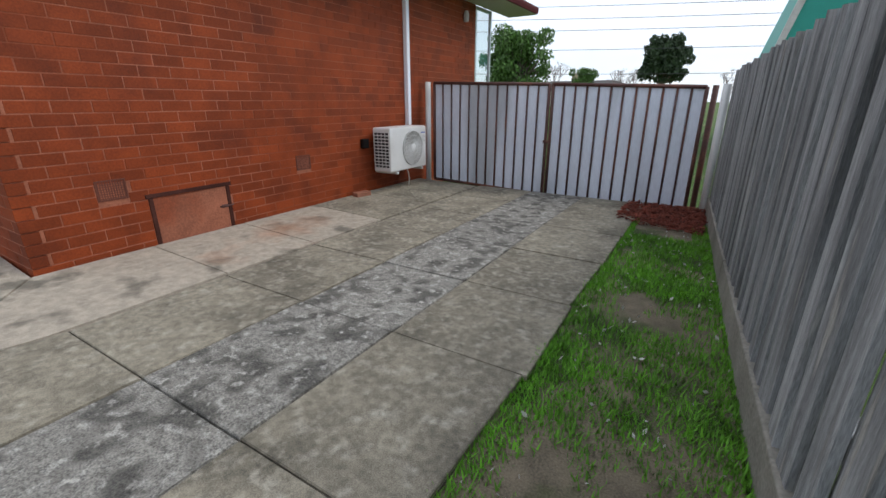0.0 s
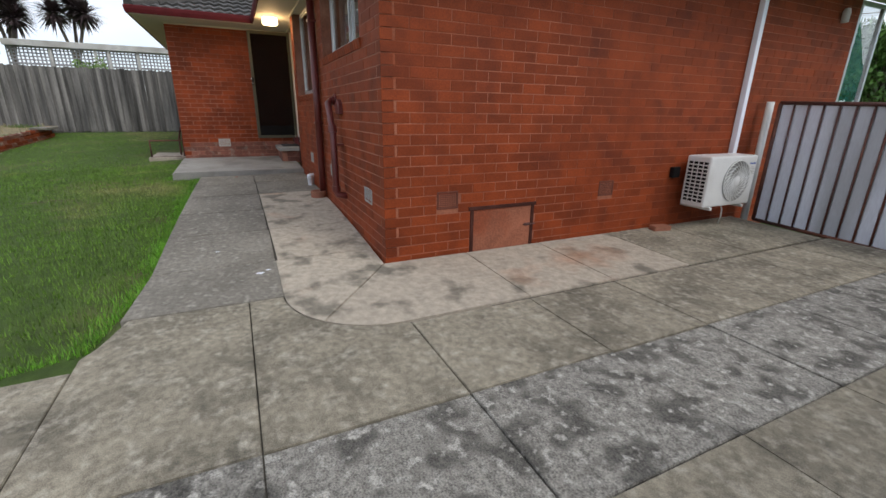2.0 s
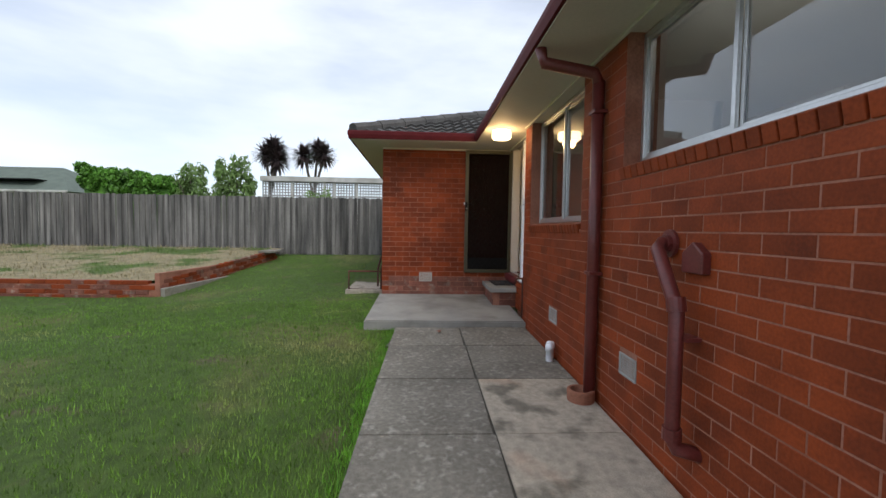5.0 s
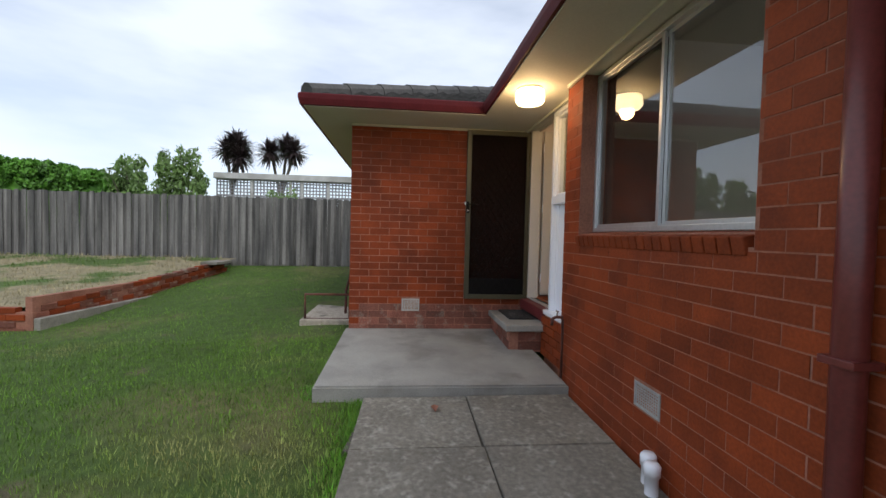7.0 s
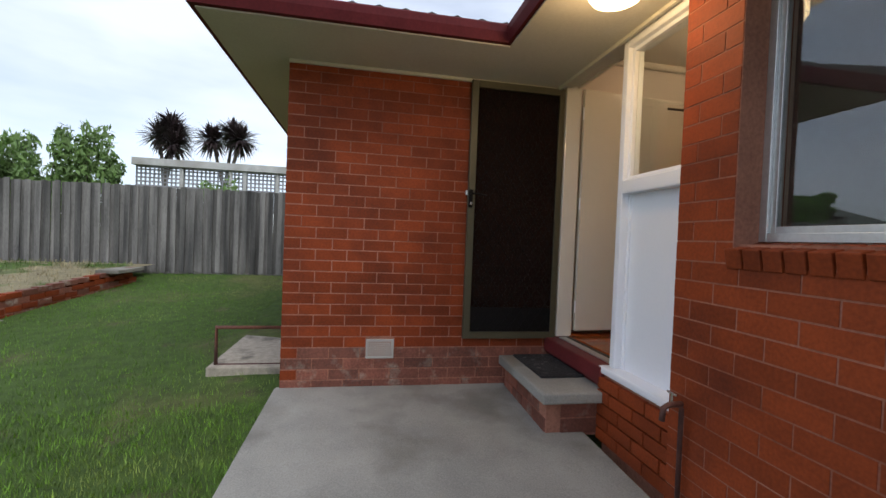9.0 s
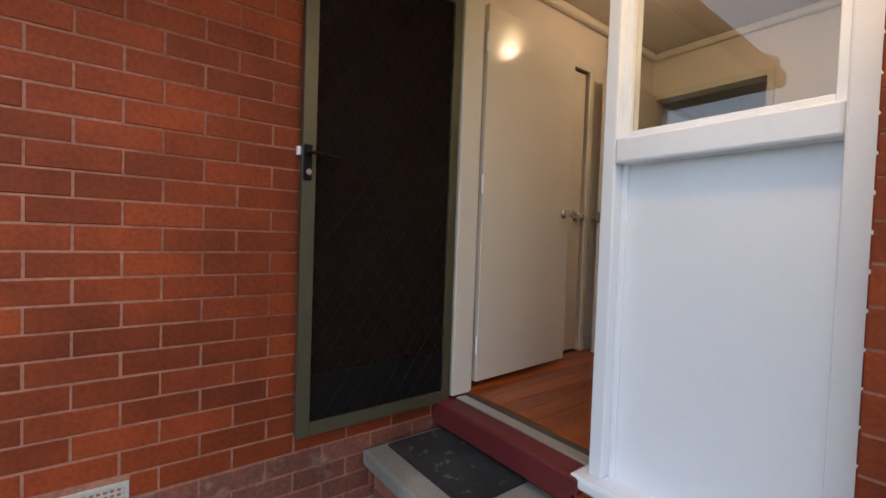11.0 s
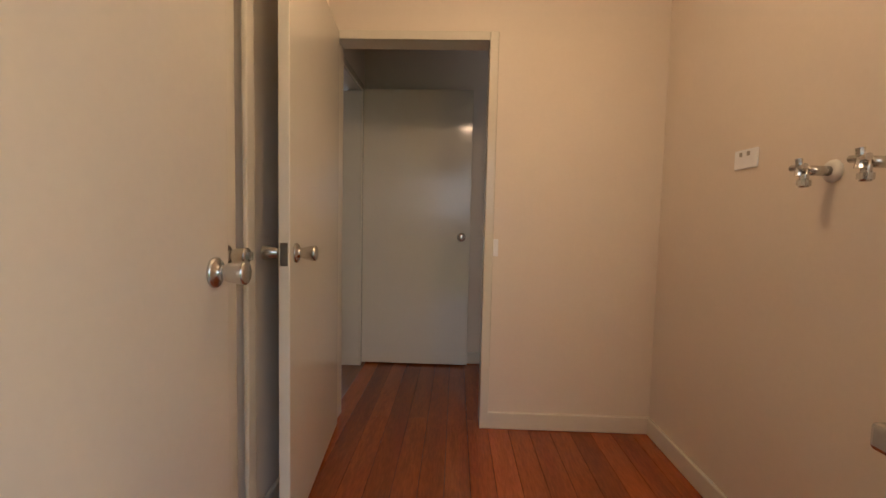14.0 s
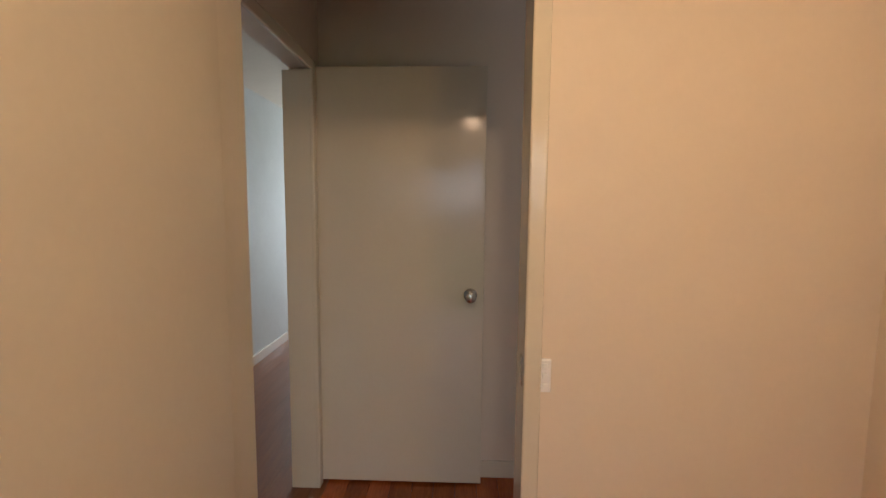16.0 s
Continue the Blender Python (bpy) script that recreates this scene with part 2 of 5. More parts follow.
M_greenroof = material("green_tile_roof", (0.12, 0.15, 0.12), rough=0.8, vary=0.2, scale=2, bump=0.3)
M_teal = material("teal_sheet", (0.02, 0.3, 0.235), rough=0.55, vary=0.06, bump=0.02)
M_cable = material("cable", (0.05, 0.05, 0.055), rough=0.6, vary=0.1, bump=0)
M_straw = material("dry_grass", (0.3, 0.255, 0.15), rough=1, vary=0.3, scale=5, fine=120, bump=0.8, second=(0.09, 0.14, 0.03), second_at=(0.5, 0.58), second_scale=0.8, dist=0.02)
M_straw_blade = material("dry_grass_blades", (0.33, 0.28, 0.16), rough=0.9, vary=0.3, scale=1, fine=8, bump=0, each=0.35, island=True, second=(0.1, 0.17, 0.03), second_at=(0.5, 0.58), second_scale=0.8)
M_glass = glass("window_glass")
M_screen = material("fly_screen_mesh", (0.016, 0.011, 0.01), spec=0.1, rough=0.9, vary=0.2, bump=0)
M_lampglass = glow("lit_opal_glass", (1, 0.72, 0.38), 7)
M_pale = material("pale_boards", (0.5, 0.48, 0.44), rough=0.7, vary=0.1)
M_tan = material("tan_metal", (0.45, 0.38, 0.24), rough=0.7, vary=0.1)


def veil(name, m, amount):
    """An open mesh: a share of it lets light through."""
    n, l = m.node_tree.nodes, m.node_tree.links
    b = n["Principled BSDF"]
    b.inputs["Alpha"].default_value = amount
    return m


veil("screen", M_screen, 0.62)

# ---- builders ----


def part(name, bm, mat, parent=None, label=""):
    me = bpy.data.meshes.new(name)
    bm.to_mesh(me)
    bm.free()
    me.materials.append(mat)
    ob = new(name, me)
    if parent:
        ob.parent = parent
    if label:
        ob["label"] = label
    return ob


def raw(name, verts, faces, mat, parent=None, label="", smooth=False):
    me = bpy.data.meshes.new(name)
    me.from_pydata([tuple(v) for v in verts], [], [tuple(f) for f in faces])
    me.materials.append(mat)
    if smooth:
        me.polygons.foreach_set("use_smooth", [True] * len(me.polygons))
    ob = new(name, me)
    if parent:
        ob.parent = parent
    if label:
        ob["label"] = label
    return ob


def thing(name, label, category, group="", kind=""):
    return tagged(new(name), label, category, group, kind)


def box(bm, x0, x1, y0, y1, z0, z1, bevel=0.0, m=None):
    mm = Matrix.Translation(((x0 + x1) / 2, (y0 + y1) / 2, (z0 + z1) / 2)) @ Matrix.Diagonal((abs(x1 - x0), abs(y1 - y0), abs(z1 - z0), 1))
    vs = bmesh.ops.create_cube(bm, size=1, matrix=(m @ mm) if m else mm)["verts"]
    if bevel:
        es = list({e for v in vs for e in v.link_edges})
        bmesh.ops.bevel(bm, geom=es, offset=bevel, segments=2, affect="EDGES", profile=0.5)
    return bm


def B(x0, x1, y0, y1, z0, z1, bevel=0.0, m=None):
    return box(bmesh.new(), x0, x1, y0, y1, z0, z1, bevel, m)


def rod(bm, a, b, r, seg=12, r2=None):
    a, b = Vector(a), Vector(b)
    d = b - a
    m = Matrix.Translation((a + b) / 2) @ d.to_track_quat("Z", "Y").to_matrix().to_4x4()
    bmesh.ops.create_cone(bm, cap_ends=True, segments=seg, radius1=r, radius2=r if r2 is None else r2, depth=d.length, matrix=m)
    return bm


def pipe(points, r, seg=12):
    """A round pipe along points with mitred joints."""
    bm = bmesh.new()
    pts = [Vector(p) for p in points]
    rings = []
    for i, p in enumerate(pts):
        d = (pts[min(i + 1, len(pts) - 1)] - pts[max(i - 1, 0)]).normalized()
        q = d.to_track_quat("Z", "Y")
        rings.append([bm.verts.new(p + q @ Vector((r * math.cos(2 * math.pi * k / seg), r * math.sin(2 * math.pi * k / seg), 0))) for k in range(seg)])
    for a, b in zip(rings, rings[1:]):
        best = min(range(seg), key=lambda s: sum((a[k].co - b[(k + s) % seg].co).length for k in range(0, seg, 3)))
        for k in range(seg):
            f = bm.faces.new((a[k], a[(k + 1) % seg], b[(k + 1 + best) % seg], b[(k + best) % seg]))
            f.smooth = True
    bm.faces.new(rings[0])
    bm.faces.new(rings[-1])
    bmesh.ops.recalc_face_normals(bm, faces=bm.faces)
    return bm


def lathe(profile, m, seg=24):
    """A turned shape: profile of (radius, height) about the z axis of m."""
    bm = bmesh.new()
    rings = [[bm.verts.new(m @ Vector((max(r, 1e-4) * math.cos(2 * math.pi * k / seg), max(r, 1e-4) * math.sin(2 * math.pi * k / seg), z))) for k in range(seg)] for r, z in profile]
    for a, b in zip(rings, rings[1:]):
        for k in range(seg):
            f = bm.faces.new((a[k], a[(k + 1) % seg], b[(k + 1) % seg], b[k]))
            f.smooth = True
    bmesh.ops.recalc_face_normals(bm, faces=bm.faces)
    return bm


def boxes_mesh(name, rects, mat, parent=None, label=""):
    """Many plain boxes (x0, x1, y0, y1, z0, z1) in one mesh."""
    verts, faces = [], []
    for x0, x1, y0, y1, z0, z1 in rects:
        k = len(verts)
        verts += [(x0, y0, z0), (x1, y0, z0), (x1, y1, z0), (x0, y1, z0), (x0, y0, z1), (x1, y0, z1), (x1, y1, z1), (x0, y1, z1)]
        faces += [(k, k + 3, k + 2, k + 1), (k + 4, k + 5, k + 6, k + 7), (k, k + 1, k + 5, k + 4), (k + 1, k + 2, k + 6, k + 5), (k + 2, k + 3, k + 7, k + 6), (k + 3, k, k + 4, k + 7)]
    return raw(name, verts, faces, mat, parent, label)


PAVE_X = (-20, -9, -6.6, -5.4, -3.87, -2.8, 5)
PAVE_Z = (0.4, 0.385, 0.345, 0.3, 0.2, 0.17, 0.16)
LAWN_X = (-60, -17, -14, -11, -8.7, -6.6, -5.4, -3.9, 0, 60)
LAWN_Z = (1.2, 0.78, 0.62, 0.44, 0.345, 0.315, 0.27, 0.17, 0.13, 0.13)


def pave(x):
    return float(np.interp(x, PAVE_X, PAVE_Z))


def lawn(x, y):
    dip = 0.03 * min(max(-y - 1.5, 0), 5) * float(np.interp(x, (-16, -12, -6, -3), (0.2, 1, 0.8, 0)))
    return float(np.interp(x, LAWN_X, LAWN_Z)) - dip


EC, EL, BRICK_LEN, BRICK_DEEP = 0.081, 0.232, 0.222, 0.1
brick_bm = B(-0.5 * BRICK_LEN, 0.5 * BRICK_LEN, 0, BRICK_DEEP, -0.0355, 0.0355)
bmesh.ops.bevel(brick_bm, geom=[e for e in brick_bm.edges if all(v.co.y < 0.001 for v in e.verts)], offset=0.0025, segments=1, affect="EDGES")
brick_mesh = bpy.data.meshes.new("brick")
brick_bm.to_mesh(brick_mesh)
brick_bm.free()
brick_mesh.materials.append(M_brick)
raw_mesh = brick_mesh.copy()
raw_mesh.materials.clear()
raw_mesh.materials.append(M_brick_raw)


def lay_bricks(wall, face, u0, u1, z0, z1, holes, near, start_even=0.0, start_odd=0.12, end_even=0.0, end_odd=0.0, bare_below=-1.0, limit=300, EC=0.0865, EL=0.241, flip=False):
    """Courses of bricks on a wall. face: 'x+' at x or 'y-' at y, as (axis, value, sign). near(u, z) picks the single ones."""
    axis, value, sign = face
    rest, count = [], 0
    for c in range(int((z1 - z0) / EC) + 1):
        zc = z0 + (c + 0.5) * EC
        if zc - 0.5 * EC > z1 - 0.02:
            break
        zt = min(zc + EC / 2 - 0.0035, z1)
        odd = c % 2
        a, b = u0 + (start_odd if odd else start_even), u1 - (end_odd if odd else end_even)
        u = a
        first = True
        while u < b - 0.03:
            w = EL - 0.0075
            lo, hi = u, min(u + w, b)
            first = False
            pieces = [(u0 + u1 - hi, u0 + u1 - lo)] if flip else [(lo, hi)]
            for h0, h1, g0, g1 in holes:
                if zc > g0 and zc < g1:
                    cut = []
                    for p, q in pieces:
                        if q <= h0 or p >= h1:
                            cut.append((p, q))
                        else:
                            if p < h0 - 0.03:
                                cut.append((p, h0 - 0.004))
                            if q > h1 + 0.03:
                                cut.append((h1 + 0.004, q))
                    pieces = cut
            for p, q in pieces:
                mid, jut = (p + q) / 2, random.uniform(-0.001, 0.001)
                if near(mid, zc) and count < limit and zt > zc + 0.025:
                    count += 1
                    ob = new("brick", raw_mesh if zc < bare_below else brick_mesh)
                    if axis == "x":
                        ob.location = (value + jut * sign, mid, zc)
                        ob.rotation_euler = (0, 0, radians(90 * sign))
                    else:
                        ob.location = (mid, value + jut, zc)
                        ob.rotation_euler = (0, 0, 0 if sign < 0 else math.pi)
                    ob.scale = ((q - p) / BRICK_LEN, 1, (EC - 0.007) / 0.071)
                    ob.parent = wall
                else:
                    if axis == "x":
                        v0, v1 = sorted((value + jut, value - sign * BRICK_DEEP))
                        rest.append((v0, v1, p, q, zc - EC / 2 + 0.0035, zt))
                    else:
                        v0, v1 = sorted((value + jut, value - sign * BRICK_DEEP))
                        rest.append((p, q, v0, v1, zc - EC / 2 + 0.0035, zt))
            u += EL
    if rest:
        tagged(boxes_mesh("brickwork", rest, M_brick_rest, wall), kind="stuff")


def blades(name, n, spot, size, mat, parent=None, lean=0.6, wide=0.18):
    """n thin leaves: spot() gives the root; size the length range."""
    verts, faces = [], []
    for i in range(n):
        x, y, z = spot()
        h = random.uniform(*size)
        a = random.uniform(0, 6.283)
        l = random.uniform(0.1, lean) * h
        w = h * wide * random.uniform(0.6, 1.3)
        dx, dy = math.cos(a), math.sin(a)
        k = len(verts)
        verts += [(x - dy * w, y + dx * w, z - 0.004), (x + dy * w, y - dx * w, z - 0.004), (x + dx * l, y + dy * l, z + h)]
        faces.append((k, k + 1, k + 2))
    return raw(name, verts, faces, mat, parent)


def leaves(name, n, spot, size, mat, parent=None, aspect=0.5):
    """n small leaf quads at random turns."""
    verts, faces = [], []
    for i in range(n):
        p = Vector(spot())
        q = Euler((random.uniform(0, 6.3), random.uniform(0, 6.3), random.uniform(0, 6.3))).to_matrix()
        s = random.uniform(*size)
        a, b = q @ Vector((s, 0, 0)), q @ Vector((0, s * aspect, 0))
        k = len(verts)
        verts += [p - a, p - b, p + a, p + b]
        faces.append((k, k + 1, k + 2, k + 3))
    return raw(name, verts, faces, mat, parent)

# ---- ground ----


def ground_sheet():
    xs = sorted({*np.arange(-24, 6.01, 0.4).round(2).tolist(), -900, -200, -60, 20, 60, 200, 900})
    ys = sorted({*np.arange(-20, 9.01, 0.5).round(2).tolist(), -900, -200, -60, 20, 60, 200, 900})
    verts = [(x, y, lawn(x, y) - 0.012 + (0.012 * noise.noise((x * 1.3, y * 1.3, 0)) if abs(x) < 30 and abs(y) < 30 else 0)) for y in ys for x in xs]
    verts = [(x, y, z - 0.13) if (-2.75 < x < -0.75 and y > -5.8 and y < 5.6) or (-8.5 < x <= -2.75 and -0.65 < y < 8) else (x, y, z) for x, y, z in verts]
    n = len(xs)
    faces = [(j * n + i, j * n + i + 1, (j + 1) * n + i + 1, (j + 1) * n + i) for j in range(len(ys) - 1) for i in range(n - 1)]
    return tagged(raw("ground", verts, faces, M_lawn, smooth=True), "mown green lawn with dry straw patches", "lawn", kind="structure")


ground = ground_sheet()

# ---- paving: each slab its own piece ----


def slab(name, poly, mat, parent, deep=0.09, lift=0.0, bevel=0.004):
    bm = bmesh.new()
    area = sum(a[0] * b[1] - b[0] * a[1] for a, b in zip(poly, poly[1:] + poly[:1]))
    pts = poly if area > 0 else poly[::-1]
    top = [bm.verts.new((x, y, pave(x) + lift)) for x, y in pts]
    bot = [bm.verts.new((x, y, pave(x) + lift - deep)) for x, y in pts]
    f = bm.faces.new(top)
    n = len(pts)
    for i in range(n):
        bm.faces.new((top[i], bot[i], bot[(i + 1) % n], top[(i + 1) % n]))
    bmesh.ops.bevel(bm, geom=list(f.edges), offset=bevel, segments=2, affect="EDGES")
    return part(name, bm, mat, parent)


driveway = tagged(boxes_mesh("driveway", [(-3.86, -0.53, -6.0, 5.9, 0.02, 0.105), (-8.75, -3.1, -0.93, 0.82, 0.0, 0.14)], M_joint), "cracked grey concrete driveway slabs with mossy stains", "driveway", kind="structure")
J = 0.0035
for a, b in ((-3.2, -2.8), (-2.8, -0.545)):
    slab("joint_sand", [(a, -5.9), (b, -5.9), (b, 5.66), (a, 5.66)] if b > -1 else [(a, -1.05), (b, -1.05), (b, 0.9), (a, 0.9)], M_joint, driveway, deep=0.05, lift=-0.014)
ROWS_Y = (-6.0, -4.9, -3.9, -2.95, -2.05, -1.13, -0.28, 0.655, 1.58, 2.41, 3.25, 4.08, 4.93, 5.68)
for a, b in zip(ROWS_Y, ROWS_Y[1:]):
    for x0, x1, m in ((-2.01, -1.29, M_conc_rough), (-1.29, -0.53, M_conc), (-2.81, -2.01, M_conc)):
        if x0 == -2.81 and a < 0.6:
            continue
        sh = random.uniform(-0.02, 0.02)
        slab("slab", [(x0 + J, a + J), (x1 - J - (0.02 * math.sin(a * 3) if x1 == -0.53 else 0), a + J), (x1 - J, b - J), (x0 + J, b - J)], m, driveway, lift=random.uniform(-0.004, 0.004))
# slabs west of the rough strip, round the bend
arc = [(-3.5 + 0.67 * math.cos(t), 0.62 - 0.67 * math.sin(t)) for t in np.linspace(0, math.pi / 2, 17)]
slab("slab", [(-2.01 - J, -0.28 + J), (-2.01 - J, 0.655 - J), (-2.82 + J, 0.655 - J)] + [(x + 0.006, y - 0.006) for x, y in arc[:17]] + [(-3.5, -0.065), (-3.5, -0.28 + J)], M_conc, driveway)
slab("slab", [(-2.01 - J, -1.13 + J), (-2.01 - J, -0.28 - J), (-3.5, -0.28 - J), (-3.5, -0.98), (-3.2, -1.06), (-3.1, -1.13 + J)], M_conc, driveway)
for a, b in zip(ROWS_Y[:5], ROWS_Y[1:6]):
    slab("slab", [(-2.01 - J, a + J), (-2.01 - J, b - J), (-2.98, b - J), (-2.95, a + J)], M_conc, driveway)
# pale apron against the house, with a rounded corner
apron = tagged(boxes_mesh("apron", [(-3.87, -2.83, 0.5, 5.6, 0.02, 0.1)], M_joint), "pale stained concrete apron along the brick wall", "pavement", kind="structure")
slab("joint_sand", [(-3.86, 0.7), (-2.83, 0.6), (-2.83, 5.58), (-3.86, 5.58)], M_joint, apron, deep=0.05, lift=-0.012)
slab("slab", [(-3.87, 0.81)] + [(x - 0.003, y + 0.001) for x, y in arc[8:]] + [(-4.24 + J, -0.045), (-4.24 + J, 0.81)], M_conc_light, apron, lift=0.004)
slab("slab", [(-3.86, 0.815), (-3.86, 1.61 - J), (-2.835, 1.61 - J)] + [(x - 0.002, y + 0.004) for x, y in arc[:9]], M_conc_light, apron, lift=0.004)
for a, b in zip((1.61, 2.45, 3.38, 4.3), (2.45, 3.38, 4.3, 5.6)):
    slab("slab", [(-3.86, a + J), (-3.86, b - J), (-2.835, b - J), (-2.835, a + J)], M_conc_light if a < 3.3 else M_conc, apron, lift=0.003)
# garden path
path = tagged(boxes_mesh("garden_path", [(-8.7, -3.3, -0.9, 0.8, 0.0, 0.12)], M_joint), "grey concrete path slabs beside the brick wall", "path", kind="structure")
PX = (-3.5, -4.24, -5.12, -5.97, -6.9, -7.88, -8.68)
for a, b in zip(PX, PX[1:]):
    slab("joint_sand", [(b, -0.8), (a, -0.9), (a, 0.81), (b, 0.81)], M_joint, path, deep=0.05, lift=-0.013)
    w0, w1 = np.interp((a, b), (-8.7, -4.2, -3.2), (-0.84, -0.95, -1.05))
    slab("slab", [(b + J, float(w1)), (a - 2 * J, float(w0)), (a - 2 * J, -0.045 - J), (b + J, -0.03 - J)], M_conc_path, path, lift=random.uniform(-0.003, 0.003))
    if a < -4:
        slab("slab", [(b + J, -0.03 + J), (a - J, -0.03 + J), (a - J, 0.815), (b + J, 0.815)], M_conc_light if b > -6 or random.random() < 0.4 else M_conc_path, path, lift=random.uniform(-0.002, 0.005))
# strip of grass and earth beside the fence
raw("verge_ground", [(-0.53, -6, 0.14), (0.7, -6, 0.15), (0.1, 5.72, 0.14), (-0.6, 5.72, 0.14)], [(0, 1, 2, 3)], M_soil)
tagged(bpy.data.objects["verge_ground"], "patchy grass and bare earth strip beside the fence", "ground", kind="structure")

# ---- porch slab and step ----
bm = bmesh.new()
top = [(-8.69, -1.24, 0.46), (-8.69, 0.83, 0.455), (-10.5, 0.83, 0.53), (-10.5, -1.22, 0.53)]
vt, vb = [bm.verts.new(p) for p in top], [bm.verts.new((p[0], p[1], 0.2)) for p in top]
f = bm.faces.new(vt)
for i in range(4):
    bm.faces.new((vt[i], vb[i], vb[(i + 1) % 4], vt[(i + 1) % 4]))
bmesh.ops.bevel(bm, geom=list(f.edges), offset=0.015, segments=2, affect="EDGES")
bmesh.ops.recalc_face_normals(bm, faces=bm.faces)
tagged(part("porch_slab", bm, M_porch), "low grey concrete porch slab", "porch", kind="structure")
step = thing("door_step", "concrete-topped brick step below the back door", "step")
part("tread", B(-10.46, -9.57, 0.51, 0.97, 0.695, 0.765, 0.012), M_porch, step, "smooth grey concrete tread")
riser = part("riser", B(-10.44, -9.64, 0.565, 0.96, 0.47, 0.695), M_mortar, step)
for i in range(4):
    for c in range(2):
        u = -10.44 + i * 0.2 + (0.1 if c else 0)
        if u + 0.19 < -9.6:
            part("brick", B(u, u + 0.19, 0.558, 0.65, 0.485 + 0.104 * c, 0.58 + 0.104 * c, 0.004), M_brick_raw, riser)
for c in range(2):
    part("brick", B(-9.74, -9.634, 0.66, 0.93, 0.485 + 0.104 * c, 0.58 + 0.104 * c, 0.004), M_brick_raw, riser)

# ---- house walls ----
SOF = 2.96
wall_east = tagged(boxes_mesh("wall_east", [(-4.06, -3.8725, 0.93, 7.45, 0.0, 3.3)], M_mortar_red), "red brick side wall of the house with raked joints", "wall", kind="structure")
HATCH, V1, V2 = (1.655, 2.375, 0.10, 0.63), (1.313, 1.522, 0.635, 0.794), (3.207, 3.411, 0.63, 0.79)
W1, W2 = (-6.155, -4.45, 2.015, 3.3), (-8.6, -6.9, 1.645, 3.3)
VB1, VB2 = (-6.11, -5.885, 0.672, 0.818), (-7.71, -7.46, 0.69, 0.835)
VB0 = (-4.485, -4.24, 0.642, 0.782)
wall_south = tagged(boxes_mesh("wall_south", [(-8.905, -8.6, 0.8325, 1.06, 0, 3.3), (-8.6, -6.9, 0.8325, 1.06, 0, 1.645), (-6.9, -6.155, 0.8325, 1.06, 0, 3.3),
                                              (-6.155, -4.45, 0.8325, 1.06, 0, 2.015), (-4.45, -3.88, 0.8325, 1.06, 0, 3.3)], M_mortar), "red brick back wall beside the path", "wall", kind="structure")
wall_wing = tagged(boxes_mesh("wall_wing", [(-10.66, -10.4725, -1.08, 1.05, 0.2, 3.3), (-16, -10.56, -1.1775, -0.99, 0.2, 3.3), (-10.56, -10.4725, -1.1775, -1.08, 0.2, 3.3)], M_mortar), "red brick wall of the rear wing beside the porch", "wall", kind="structure")

# ---- laundry front: doorway, sidelight, sill ----
sill = thing("door_sill", "maroon painted timber door sill with worn metal strip", "door sill", kind="structure")
part("sill_board", B(-10.47, -9.602, 0.90, 1.12, 0.80, 0.915, 0.012), M_maroon, sill)
part("riser_board", B(-10.47, -9.602, 0.95, 1.10, 0.53, 0.80), M_maroon, sill)
part("metal_strip", B(-10.40, -9.64, 1.0, 1.06, 0.915, 0.925, 0.003), M_alu, sill, "worn aluminium threshold strip")
under = tagged(boxes_mesh("wall_under_sidelight", [(-9.6, -8.91, 0.93, 1.1, 0.0, 0.87)], M_mortar), "brick base below the white sidelight panel", "wall", kind="structure")
for c in range(5):
    u = -9.63 - (0.1 if c % 2 else 0)
    while u < -8.87:
        lo, hi = max(u, -9.632), min(u + 0.222, -8.912)
        if hi - lo > 0.012:
            part("brick", B(lo, hi, 0.9, 1.0, 0.46 + c * EC, 0.531 + c * EC, 0.004), M_brick, under)
        u += EL
frame_d = thing("door_frame", "cream painted timber door frame", "door frame", kind="structure")
part("jamb", B(-10.47, -10.415, 0.985, 1.115, 0.925, 3.0, 0.006), M_cream, frame_d)
part("head", B(-10.415, -9.612, 1.0, 1.12, 2.975, 3.03, 0.004), M_cream, frame_d)
side = thing("sidelight_window", "white painted sidelight with glass above a solid panel", "window")
part("mullion", B(-9.6, -9.55, 0.955, 1.06, 0.92, 2.96, 0.006), M_white, side)
part("strike_plate", B(-9.604, -9.6, 1.0, 1.02, 1.93, 1.98), M_dark, side, "dark metal strike plate")
part("stile", B(-8.98, -8.91, 0.955, 1.1, 0.92, 2.96, 0.006), M_white, side)
part("rail", B(-9.55, -8.98, 0.95, 1.1, 2.005, 2.09, 0.008), M_white, side)
part("head", B(-9.55, -8.98, 0.955, 1.1, 2.90, 2.96, 0.006), M_white, side)
part("panel", B(-9.55, -8.98, 1.015, 1.04, 0.92, 2.005), M_white, side)
part("bead", B(-9.55, -9.53, 1.0, 1.016, 0.92, 2.005, 0.003), M_white, side)
part("sill", B(-9.645, -8.91, 0.905, 1.1, 0.875, 0.92, 0.012), M_white, side)
for s in ((-9.55, -9.525, 2.09, 2.90), (-9.005, -8.98, 2.09, 2.90)):
    part("glazing_bead", B(s[0], s[1], 0.985, 1.05, s[2], s[3], 0.003), M_white, side)
for s in ((2.09, 2.115), (2.875, 2.90)):
    part("glazing_bead", B(-9.525, -9.005, 0.985, 1.05, s[0], s[1], 0.003), M_white, side)
pane = part("pane", B(-9.525, -9.005, 1.01, 1.016, 2.115, 2.875), M_glass, side)
pane.visible_shadow = False

# ---- main windows ----


